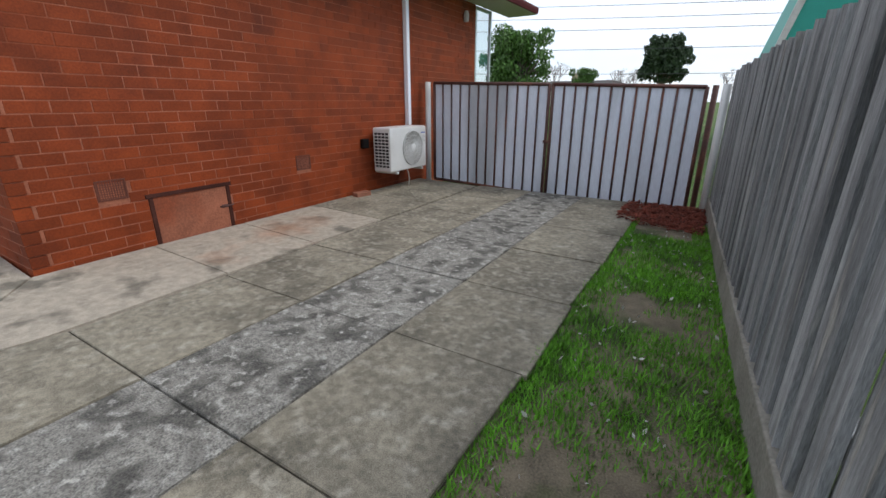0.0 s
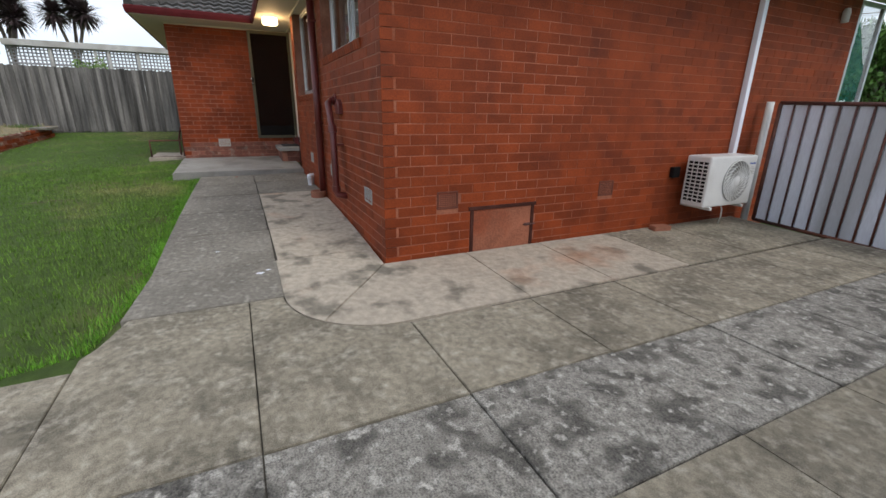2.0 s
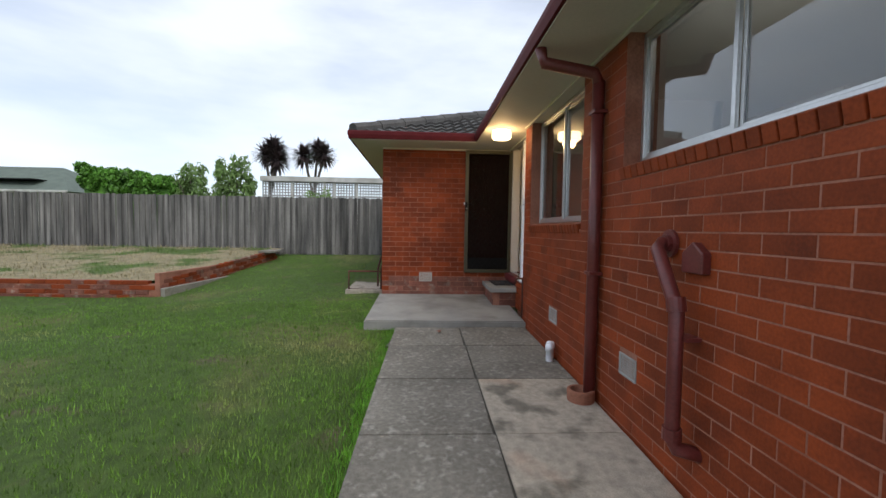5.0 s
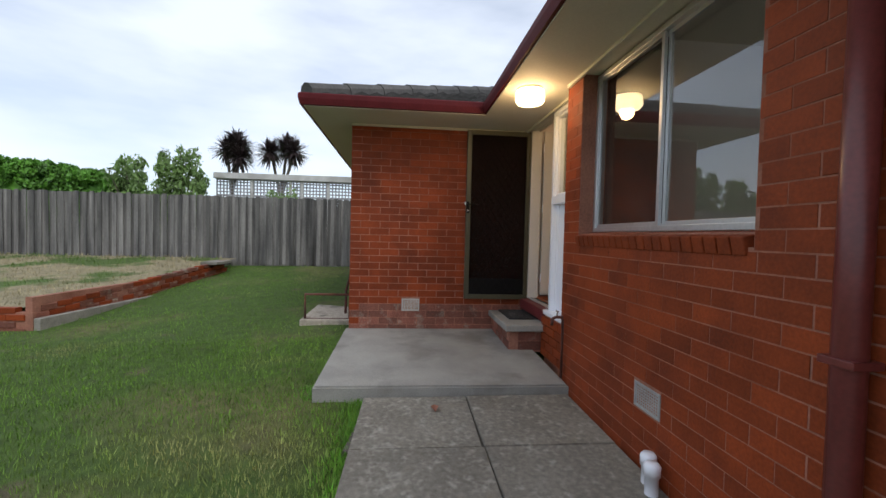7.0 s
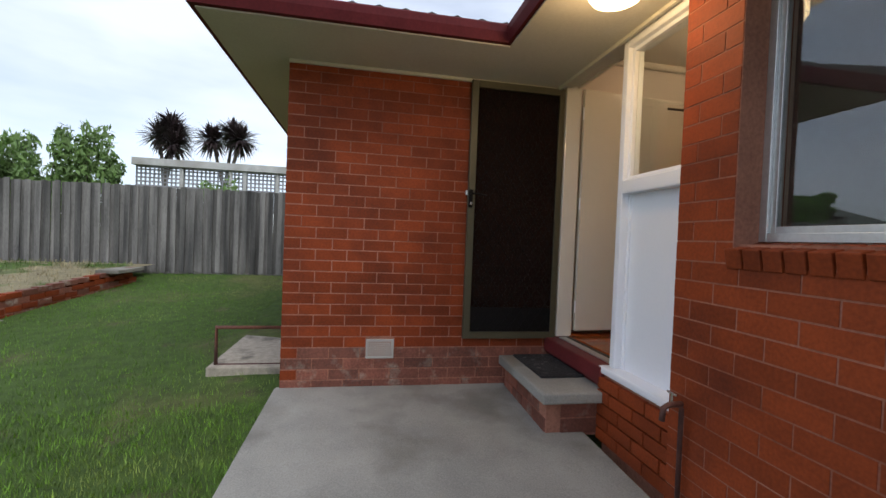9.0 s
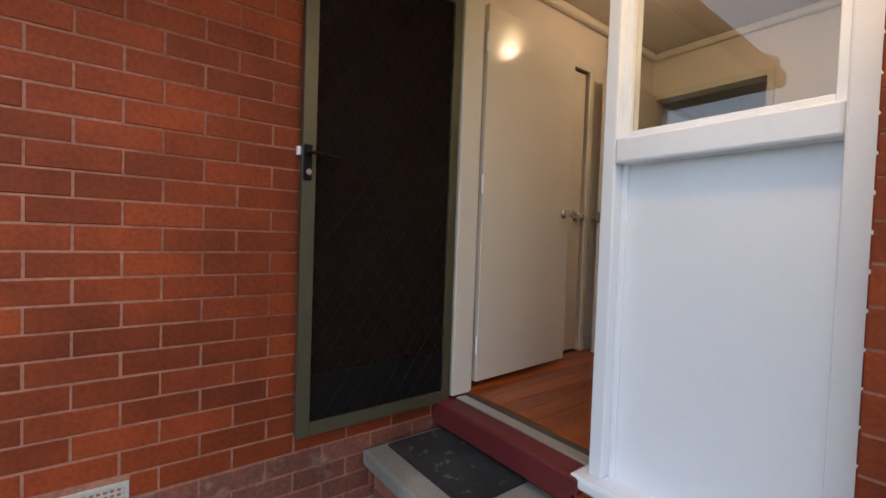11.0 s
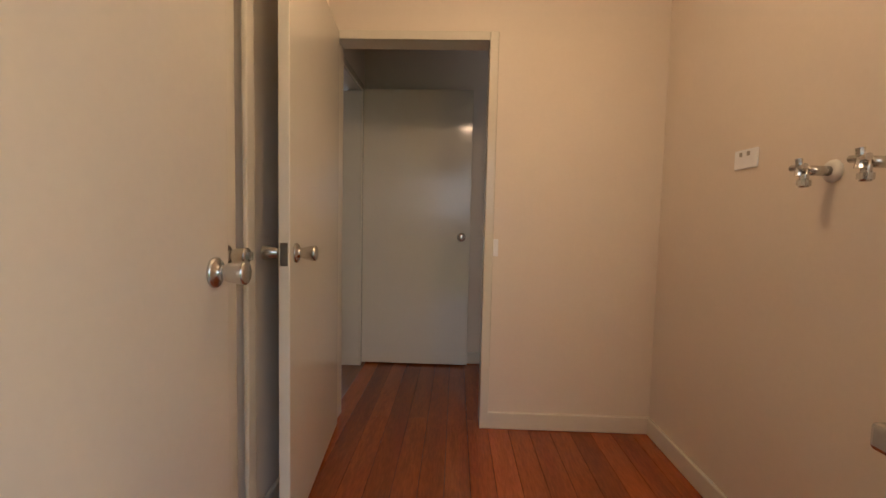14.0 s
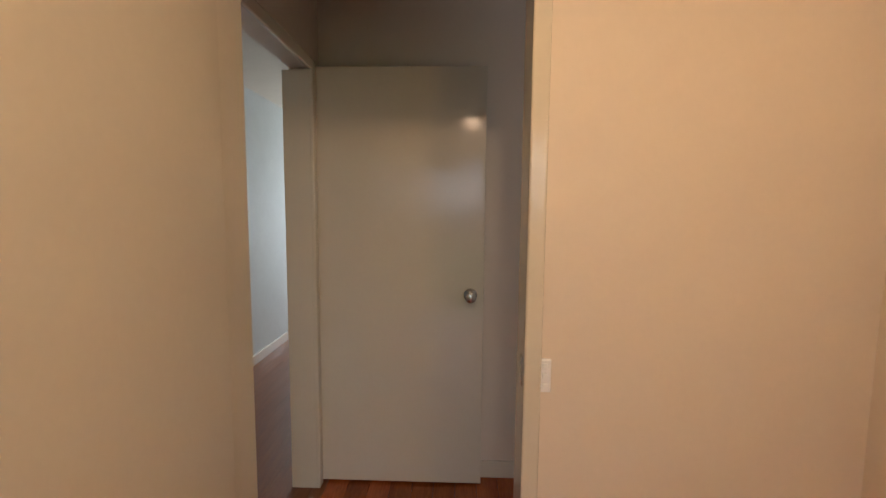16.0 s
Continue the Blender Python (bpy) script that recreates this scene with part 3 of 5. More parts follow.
def window(name, x0, x1, z0, z1, screen_left):
    w = thing(name, "aluminium sliding window above a brick sill", "window", "back windows", "structure")
    y = 0.945
    for a, b, c, d in ((x0, x0 + 0.035, z0, z1), (x1 - 0.035, x1, z0, z1), (x0 + 0.035, x1 - 0.035, z0, z0 + 0.035), (x0 + 0.035, x1 - 0.035, z1 - 0.035, z1)):
        part("window_frame", B(a, b, y, y + 0.07, c, d, 0.003), M_alu, w)
    mid = (x0 + x1) / 2
    for a, b in ((x0 + 0.035, mid), (mid, x1 - 0.035)):
        off = 0.012 if a < mid - 0.01 else 0.036
        sash = part("sash", B(a, a + 0.025, y + off, y + off + 0.022, z0 + 0.035, z1 - 0.035, 0.002), M_alu, w)
        part("stile", B(b - 0.028, b, y + off, y + off + 0.022, z0 + 0.035, z1 - 0.035, 0.002), M_alu, sash)
        part("rail", B(a + 0.025, b - 0.028, y + off, y + off + 0.022, z0 + 0.035, z0 + 0.06, 0.002), M_alu, sash)
        part("rail", B(a + 0.025, b - 0.028, y + off, y + off + 0.022, z1 - 0.06, z1 - 0.035, 0.002), M_alu, sash)
        g = part("pane", B(a + 0.025, b - 0.028, y + off + 0.009, y + off + 0.014, z0 + 0.06, z1 - 0.06), M_glass, w)
        g.visible_shadow = False
    if screen_left:
        part("fly_screen", B(x0 + 0.06, mid - 0.02, y + 0.064, y + 0.066, z0 + 0.05, z1 - 0.05), M_screen, w, "dark insect screen")
    sl = part("window_sill", B(x0 - 0.03, x1 + 0.03, 0.86, 0.95, z0 - 0.075, z0 - 0.012), M_mortar, w)
    u = x0 - 0.02
    tilt = Matrix.Rotation(radians(-14), 4, "X")
    while u < x1 - 0.02:
        part("brick", B(u, u + 0.071, 0, 0.15, -0.05, 0.03, 0.005, None), M_brick, sl).matrix_basis = Matrix.Translation((0, 0.812, z0 - 0.062)) @ Matrix.Rotation(radians(12), 4, "X")
        u += 0.081
    return w


window("window_1", -6.155, -4.45, 2.09, 2.945, False)
window("window_2", -8.6, -6.9, 1.72, 2.945, True)

# ---- eaves, gutters, roof ----
ceil_out = tagged(boxes_mesh("soffit", [(-9.86, -3.87, 0.3, 0.96, SOF, SOF + 0.03), (-3.87, -3.3, 0.3, 8.9, SOF, SOF + 0.03), (-10.5, -9.86, -1.6, 1.02, SOF, SOF + 0.03),
                                        (-16, -10.5, -1.6, -1.17, SOF, SOF + 0.03), (-9.86, -8.85, 0.96, 1.1, SOF, SOF + 0.03)], M_soffit), "cream painted eaves lining", "soffit", kind="structure")
for r in ((-10.47, -8.85, 0.915, 0.94, 2.935, 2.96), (-8.86, -3.88, 0.8, 0.826, 2.935, 2.96), (-10.47, -10.445, -1.18, 0.9, 2.935, 2.96)):
    tagged(part("trim", B(*r, 0.004), M_soffit), "cream timber bead under the eaves", "trim", kind="structure")


def gutter(points):
    """A quad gutter along an outer line: profile pushed along with mitres."""
    prof = ((0, -0.02), (0.0, -0.03), (-0.085, -0.03), (-0.1, 0.03), (-0.1, 0.075), (-0.088, 0.088), (-0.088, 0.075), (-0.09, 0.03), (-0.08, -0.02), (0.0, -0.012), (0.0, 0.1), (0.018, 0.1), (0.018, -0.03))
    bm = bmesh.new()
    pts = [Vector(p) for p in points]
    rings = []
    for i, p in enumerate(pts):
        d0 = (pts[i] - pts[i - 1]).normalized() if i else (pts[1] - pts[0]).normalized()
        d1 = (pts[i + 1] - pts[i]).normalized() if i < len(pts) - 1 else d0
        n0, n1 = Vector((-d0.y, d0.x, 0)), Vector((-d1.y, d1.x, 0))
        n = (n0 + n1).normalized()
        n = n / max(n.dot(n0), 0.3)
        rings.append([bm.verts.new(p - n * u + Vector((0, 0, v))) for u, v in prof])
    for a, b in zip(rings, rings[1:]):
        for k in range(len(prof)):
            bm.faces.new((a[k], a[(k + 1) % len(prof)], b[(k + 1) % len(prof)], b[k]))
    bmesh.ops.recalc_face_normals(bm, faces=bm.faces)
    return bm


# the line runs with the outside on its left
gut = [(-16, -1.55, 3.0), (-9.91, -1.55, 3.0), (-9.91, 0.36, 3.0), (-3.35, 0.36, 3.0), (-3.35, 8.9, 3.0)]
tagged(part("gutter", gutter([(x, y, z) for x, y, z in gut[::-1]]), M_gutter), "glossy maroon metal gutter and fascia", "gutter", kind="structure")
PITCH = math.tan(radians(21))


def tile_surface(name, x0, x1, y0, y1, along, rise, label=""):
    """Tiled slope as one wavy, stepped sheet. along: the level axis."""
    verts, faces = [], []
    us = np.arange(0, (y1 - y0 if along == "y" else x1 - x0) + 0.01, 0.055)
    rows = []
    span = abs(x1 - x0) if along == "y" else abs(y1 - y0)
    for k in range(int(span / 0.33) + 1):
        for s in (0.0, 0.33):
            rows.append((k * 0.33 + s, 0.035 if s == 0 else 0.0))
    for d, lip in rows:
        for u in us:
            w = 0.014 * math.sin(u * 2 * math.pi / 0.165)
            z = 3.07 + PITCH * d + lip + w
            verts.append((rise[0] + rise[1] * d, y0 + u, z) if along == "y" else (x0 + u, rise[0] + rise[1] * d, z))
    n = len(us)
    faces = [(j * n + i, j * n + i + 1, (j + 1) * n + i + 1, (j + 1) * n + i) for j in range(len(rows) - 1) for i in range(n - 1)]
    return verts, faces


roof = thing("roof", "dark grey concrete tiled hip roof", "roof", kind="structure")
# main roof: slope to the south and slope to the east
v, f = tile_surface("", -13, -3.4, 0.3, 4.5, "x", (0.33, 1))
keep = [q for q in f if all(v[i][1] - 0.33 < -3.4 - v[i][0] + 0.1 and v[i][1] - 0.33 < v[i][0] + 16 for i in q) and not (v[q[0]][0] < -9.9 and v[q[0]][1] - 0.33 < -9.9 - v[q[0]][0])]
tagged(raw("tiled_slope", v, keep, M_tile_rest, roof), kind="stuff")
v, f = tile_surface("", -8, -3.4, 0.3, 9, "y", (-3.38, -1))
keep = [q for q in f if all(-3.38 - v[i][0] < v[i][1] - 0.25 for i in q)]
tagged(raw("tiled_slope", v, keep, M_tile_rest, roof), kind="stuff")
# wing: south slope as one sheet, east slope tile by tile
v, f = tile_surface("", -16, -9.9, -1.6, 2.0, "x", (-1.58, 1))
keep = [q for q in f if all(v[i][1] + 1.58 < -9.9 - v[i][0] + 0.05 for i in q)]
tagged(raw("tiled_slope", v, keep, M_tile_rest, roof), kind="stuff")
tv, tf = [], []
for j, (d, z) in enumerate(((0, 0.035), (0.345, 0.0), (0, 0.005), (0.345, -0.03))):
    for i in range(9):
        u = -0.165 + 0.33 * i / 8
        tv.append((-d, u, z + 0.014 * math.sin(u * 2 * math.pi / 0.165)))
for a, b in ((0, 1), (2, 0), (1, 3)):
    tf += [(a * 9 + i, a * 9 + i + 1, b * 9 + i + 1, b * 9 + i) for i in range(8)]
tile_me = bpy.data.meshes.new("tile")
tile_me.from_pydata(tv, [], tf)
tile_me.materials.append(M_tile)
for k in range(9):
    for i in range(17):
        y = -1.42 + i * 0.33 + (0.165 if k % 2 else 0)
        d = k * 0.33
        if y + 1.5 < d - 0.1 or y > 0.55 + d + 0.3:
            continue
        ob = new("tile", tile_me)
        ob.location, ob.rotation_euler = (-9.88 - d, y, 3.075 + PITCH * d), (0, math.atan(PITCH), 0)
        ob.parent = roof
for a, b in (((-9.9, -1.58, 3.1), (-13.0, 1.55, 3.1 + 3.12 * PITCH)),):
    a, b = Vector(a), Vector(b)
    n = 9
    for i in range(n):
        p, q = a.lerp(b, i / n), a.lerp(b, (i + 1.12) / n)
        part("hip_tile", rod(bmesh.new(), p, q, 0.11, 10, 0.095), M_tile, roof)

# ---- interior ----
FL, CE = 0.935, 3.33
floor_in = tagged(boxes_mesh("floor", [(-12, -8.7, 1.06, 9, FL - 0.2, FL - 0.012), (-8.7, -3.9, 1.06, 9, FL - 0.2, FL)], M_joint), "polished reddish timber floorboards", "floor", kind="structure")
wall_in = tagged(boxes_mesh("wall_laundry", [
    (-8.905, -8.8, 1.1, 3.22, FL, CE), (-9.785, -8.7, 3.22, 3.32, FL, CE), (-10.605, -9.785, 3.22, 3.32, 2.957, CE), (-10.74, -10.605, 3.22, 3.32, FL, CE),
    (-10.74, -10.62, 1.1, 1.53, FL, CE), (-10.74, -10.62, 2.335, 3.22, FL, CE), (-10.74, -10.62, 1.53, 2.335, 2.97, CE), (-10.62, -8.8, 1.08, 1.1, 2.96, CE), (-10.62, -10.47, 1.05, 1.1, FL, 2.96)], M_wall_in),
    "cream painted plaster laundry walls", "wall", kind="structure")
wall_hall = tagged(boxes_mesh("wall_hall", [(-10.66, -8.0, 4.25, 4.35, FL, CE), (-10.76, -10.66, 3.32, 3.40, FL, CE),
                                            (-10.76, -10.66, 4.14, 8.5, FL, CE), (-10.76, -10.66, 3.40, 4.14, 2.97, CE)], M_wall_in), "cream plaster hallway walls", "wall", kind="structure")
# the opening in the end wall is added, out of view, for the room's lamp
wall_room = tagged(boxes_mesh("wall_bedroom", [(-11.86, -11.76, 2.6, 8.5, FL, CE), (-11.76, -10.76, 2.6, 2.7, FL, CE), (-11.86, -11.7, 8.5, 8.6, FL, CE), (-10.7, -10.6, 8.5, 8.6, FL, CE),
                                               (-11.7, -10.7, 8.5, 8.6, FL, 1.7), (-11.7, -10.7, 8.5, 8.6, 2.9, CE)], M_wall_blue), "pale blue-white plaster bedroom walls", "wall", kind="structure")
wall_rooms = tagged(boxes_mesh("wall_kitchen", [(-8.0, -3.95, 5.2, 5.3, FL, CE), (-8.1, -8.0, 4.46, 5.3, FL, CE), (-8.8, -8.7, 1.06, 3.34, FL, CE), (-4.06, -4.0, 1.06, 5.2, FL, CE), (-10.9, -10.8, 1.1, 3.3, FL, CE)], M_wall_in),
                    "cream plaster kitchen walls behind the windows", "wall", kind="structure")
ceiling = tagged(boxes_mesh("ceiling", [(-12, -3.9, 1.06, 9, CE, CE + 0.05)], M_ceil), "flat painted plaster ceiling", "ceiling", kind="structure")
for name, r in (("cornice", (-10.62, -8.905, 3.17, 3.218)), ("cornice", (-8.955, -8.907, 1.12, 3.17)), ("cornice", (-10.618, -10.57, 1.12, 3.17))):
    bm = B(r[0], r[1], r[2], r[3], CE - 0.06, CE - 0.002, 0.018)
    tagged(part(name, bm, M_ceil), "moulded plaster cornice", "cornice", kind="structure")
# floorboards run along y
x = -10.62
while x < -8.9:
    for a, b in ((1.1, 2.55), (2.55, 4.25)) if int(x * 100) % 2 else ((1.1, 1.75), (1.75, 3.3), (3.3, 4.25)):
        part("plank", B(x + 0.0008, min(x + 0.1072, -8.907), a + 0.0008, b - 0.0008, FL - 0.012, FL, 0.0012), M_board, floor_in)
    x += 0.108
x = -11.76
while x < -10.66:
    part("plank", B(x + 0.0008, x + 0.1072, 2.7, 8.5, FL - 0.012, FL - 0.001), M_board_dark, floor_in)
    x += 0.108
x = -8.907
while x < -8.1:
    part("plank", B(x + 0.0008, x + 0.1072, 3.325, 4.25, FL - 0.012, FL, 0.0012), M_board, floor_in)
    x += 0.108
for r in ((-9.77, -8.905, 3.202, 3.22), (-8.923, -8.905, 1.5, 3.202), (-10.62, -10.602, 2.372, 3.2), (-10.6, -8.1, 4.232, 4.25), (-11.76, -11.742, 2.7, 8.5)):
    tagged(part("baseboard", B(*r, FL, FL + 0.09, 0.006), M_cream), "cream painted timber skirting", "baseboard", kind="structure")


def architrave(name, axis, at, a, b, top, side_sign, mat=M_cream, wide=0.055):
    w = thing(name, "cream painted timber door architrave", "door frame", kind="structure")
    t0, t1 = sorted((at, at + 0.018 * side_sign))
    for u0, u1, z0, z1 in ((a - wide, a, FL, top + wide), (b, b + wide, FL, top + wide), (a, b, top, top + wide)):
        part("moulding", B(u0, u1, t0, t1, z0, z1, 0.005) if axis == "y" else B(t0, t1, u0, u1, z0, z1, 0.005), mat, w)
    return w


architrave("door_frame_2", "y", 3.22, -10.575, -9.80, 2.942, -1, wide=0.045)
jm = thing("door_jamb", "cream timber jamb lining of the inner doorway", "door frame", kind="structure")
part("lining", B(-9.80, -9.786, 3.203, 3.335, FL, 2.942, 0.003), M_cream, jm)
part("lining", B(-10.604, -10.575, 3.203, 3.335, FL, 2.942, 0.003), M_cream, jm)
part("head", B(-10.575, -9.80, 3.203, 3.335, 2.942, 2.956, 0.003), M_cream, jm)
part("strike_plate", B(-9.804, -9.80, 3.225, 3.25, FL + 0.93, FL + 1.01), M_steel, jm, "dark metal strike plate")
architrave("door_frame_3", "x", -10.62, 1.55, 2.315, 2.955, 1)
architrave("door_frame_4", "x", -10.66, 3.43, 4.11, 2.955, 1, wide=0.05)
jm = thing("door_jamb", "cream timber jamb lining of the bedroom doorway", "door frame", kind="structure")
part("lining", B(-10.785, -10.643, 4.112, 4.138, FL, 2.955, 0.003), M_cream, jm)
part("lining", B(-10.775, -10.642, 3.405, 3.43, FL, 2.955, 0.003), M_cream, jm)


def knob_set(parent, place, direction, deep=0.065, turn=False):
    """A round door knob on a rose."""
    m = Matrix.Translation(place) @ Vector(direction).to_track_quat("Z", "Y").to_matrix().to_4x4()
    k = part("knob", lathe(((0, 0), (0.033, 0), (0.033, 0.005), (0.03, 0.009), (0.016, 0.011), (0.017, 0.022), (0.021, 0.032), (0.026, deep - 0.002), (0.0255, deep + 0.002), (0.023, deep + 0.004), (0, deep + 0.004)), m), M_steel, parent, "round brushed steel knob")
    if turn:
        part("thumb_turn", B(-0.004, 0.004, -0.012, 0.012, deep, deep + 0.02, 0.002, m), M_steel, k)
    return k


def door_leaf(name, hinge, width, angle, height, label, knob_front=True, knob_back=True, z=FL + 0.012, thick=0.036, hinges=True, turn=False, knob_z=0.968):
    """A flush door turned about its hinge. angle: degrees from +x."""
    d = thing(name, label, "door")
    m = Matrix.Translation((hinge[0], hinge[1], z)) @ Matrix.Rotation(radians(angle), 4, "Z")
    part("leaf", B(0.003, width, -thick / 2, thick / 2, 0, height, 0.003, m), M_cream, d)
    part("latch_plate", B(width - 0.0005, width + 0.0015, -0.012, 0.012, 0.93, 1.005, 0, m), M_steel, d, "steel latch plate")
    for on, s in ((knob_front, 1), (knob_back, -1)):
        if on:
            knob_set(d, m @ Vector((width - 0.065, s * thick / 2, knob_z)), m.to_3x3() @ Vector((0, s, 0)), turn=turn)
    if hinges:
        for h in (0.2, 1.05, height - 0.2):
            hb = bmesh.new()
            rod(hb, m @ Vector((-0.004, -thick / 2, h - 0.05)), m @ Vector((-0.004, -thick / 2, h + 0.05)), 0.006, 10)
            part("hinge", hb, M_white, d, "white painted butt hinge")
    return d


door_leaf("back_door", (-10.432, 1.14), 0.81, 93.6, 1.99, "cream flush back door standing open", False, True, z=FL + 0.037, knob_z=0.94)
door_leaf("inner_door", (-10.572, 3.175), 0.845, 275.3, 2.015, "cream flush laundry door standing open with steel knobs", hinges=False)
wc = door_leaf("toilet_door", (-10.655, 1.558), 0.754, 90, 2.0, "cream closed flush door with privacy knob", False, True, hinges=False, turn=True)
door_leaf("bedroom_door", (-10.658, 4.184), 0.815, 0, 2.04, "cream glossy flush bedroom door standing open", False, True, hinges=False)
# ---- screen door, folded back on the wing wall ----
sd = thing("screen_door", "bronze aluminium security screen door standing open", "screen door")
SX, SY0, SY1, SZ0, SZ1 = -10.455, 0.195, 0.975, 0.905, 2.945
for a, b, c, d in ((SY0, SY0 + 0.055, SZ0, SZ1), (SY1 - 0.045, SY1, SZ0, SZ1), (SY0 + 0.055, SY1 - 0.045, SZ0, SZ0 + 0.055), (SY0 + 0.055, SY1 - 0.045, SZ1 - 0.055, SZ1)):
    part("frame_bar", B(SX, SX + 0.03, a, b, c, d, 0.003), M_bronze, sd)
part("mesh", B(SX + 0.012, SX + 0.013, SY0 + 0.055, SY1 - 0.045, SZ0 + 0.055, SZ1 - 0.055), M_screen, sd, "dark fly wire")
kick = part("kick_plate", B(SX + 0.014, SX + 0.018, SY0 + 0.055, SY1 - 0.045, SZ0 + 0.055, SZ0 + 0.25), M_dark, sd, "dark kick plate")
grille = bmesh.new()
pitch, y0, y1, z0, z1 = 0.085, SY0 + 0.055, SY1 - 0.045, SZ0 + 0.055, SZ1 - 0.055
for s in (1, -1):
    k = -3.0
    while k < 5:
        za, zb = (z0 + k, z0 + k + s * 1.45 * (y1 - y0))
        ya, yb = y0, y1
        seg = [(ya, za), (yb, zb)]
        t0, t1 = 0.0, 1.0
        dz = zb - za
        lo, hi = sorted(((z0 - za) / dz, (z1 - za) / dz))
        t0, t1 = max(t0, lo), min(t1, hi)
        if t1 > t0 + 0.02:
            rod(grille, (SX + 0.02, ya + (yb - ya) * t0, za + dz * t0), (SX + 0.02, ya + (yb - ya) * t1, za + dz * t1), 0.0028, 4)
        k += 0.122
part("grille", grille, M_dark, sd, "dark diamond security grille")
lock = part("lock_plate", B(SX + 0.03, SX + 0.042, SY0 + 0.002, SY0 + 0.036, 1.945, 2.085, 0.004), M_dark, sd)
part("handle", pipe([(SX + 0.04, SY0 + 0.018, 2.05), (SX + 0.075, SY0 + 0.03, 2.05), (SX + 0.08, SY0 + 0.06, 2.048), (SX + 0.075, SY0 + 0.14, 2.04)], 0.007), M_dark, lock, "dark lever handle")
part("cylinder", rod(bmesh.new(), (SX + 0.04, SY0 + 0.018, 1.975), (SX + 0.056, SY0 + 0.018, 1.975), 0.012), M_steel, lock, "steel key cylinder")
part("striker", B(SX - 0.01, SX + 0.006, SY0 - 0.014, SY0 + 0.002, 2.045, 2.08, 0.002), M_white, sd)

# ---- east fence, gate ----


def fx(y):
    return 0.475 - 0.055 * y


fence_e = thing("paling_fence", "weathered grey timber paling fence on a concrete plinth", "fence", kind="structure")
M_skew = Matrix.Rotation(math.atan(0.055), 4, "Z")


def skew(y, z=0.0):
    return Matrix.Translation((fx(y), y, z)) @ M_skew


y = -6.0
while y < 5.65:
    part("plinth_board", B(-0.055, 0.01, 0.005, 2.32, 0.0, 0.33, 0.008, skew(y)), M_plinth, fence_e)
    y += 2.33
pal = bpy.data.meshes.new("paling")
pb = B(-0.012, 0.012, -0.055, 0.055, 0, 1.37)
for vtx in pb.verts:
    if vtx.co.z > 1 and abs(vtx.co.y) > 0.04:
        vtx.co.z -= 0.012 * (vtx.co.y < 0)
pb.to_mesh(pal)
pb.free()
pal.materials.append(M_fence)
y, i = -6.0, 0
while y < 5.62:
    ob = new("paling", pal)
    ob.matrix_basis = skew(y, 0.30 + random.uniform(-0.012, 0.012)) @ Matrix.Translation((-0.028 if i % 2 else 0.0, 0, 0)) @ Matrix.Rotation(random.uniform(-0.02, 0.02), 4, "X") @ Matrix.Rotation(random.uniform(-0.1, 0.1), 4, "Z")
    ob.parent = fence_e
    y += 0.088
    i += 1
for z in (0.5, 1.35):
    part("rail", B(0.03, 0.075, -6.0, 5.7, z, z + 0.09, 0.004, Matrix.Translation((0.475, 0, 0)) @ M_skew), M_fence, fence_e)

GY = 5.72
gate = thing("metal_gate", "double driveway gate of pale sheet with rusty brown bars", "gate")


def gate_leaf(x0, x1, zt0, zt1, zb0, zb1):
    """One leaf: ribbed sheet behind thin upright bars in a frame."""
    def zt(x):
        return zt0 + (zt1 - zt0) * (x - x0) / (x1 - x0)

    def zb(x):
        return zb0 + (zb1 - zb0) * (x - x0) / (x1 - x0)
    leaf = part("frame_bar", pipe([(x0, GY, zb(x0)), (x0, GY, zt(x0))], 0.021, 8), M_rust, gate)
    part("frame_bar", pipe([(x1, GY, zb(x1)), (x1, GY, zt(x1))], 0.021, 8), M_rust, gate)
    part("frame_bar", pipe([(x0, GY, zt(x0)), (x1, GY, zt(x1))], 0.021, 8), M_rust, gate)
    part("frame_bar", pipe([(x0, GY, zb(x0)), (x1, GY, zb(x1))], 0.021, 8), M_rust, gate)
    n = int((x1 - x0) / 0.143)
    for i in range(n):
        a, b = x0 + (x1 - x0) * i / n, x0 + (x1 - x0) * (i + 1) / n
        verts, faces = [], []
        prof = ((a, 0.03), (a + 0.02, 0.012), (b - 0.02, 0.012), (b, 0.03))
        for u, d in prof:
            verts += [(u, GY + d, zb(u) + 0.01), (u, GY + d, zt(u) - 0.01), (u, GY + d + 0.003, zb(u) + 0.01), (u, GY + d + 0.003, zt(u) - 0.01)]
        for k in range(3):
            faces += [(4 * k, 4 * k + 4, 4 * k + 5, 4 * k + 1), (4 * k + 2, 4 * k + 3, 4 * k + 7, 4 * k + 6), (4 * k + 1, 4 * k + 5, 4 * k + 7, 4 * k + 3), (4 * k, 4 * k + 2, 4 * k + 6, 4 * k + 4)]
        raw("sheet_strip", verts, faces, M_gate, gate)
        if i:
            part("bar", pipe([(a, GY + 0.004, zb(a)), (a, GY + 0.004, zt(a))], 0.011, 6), M_rust, gate)


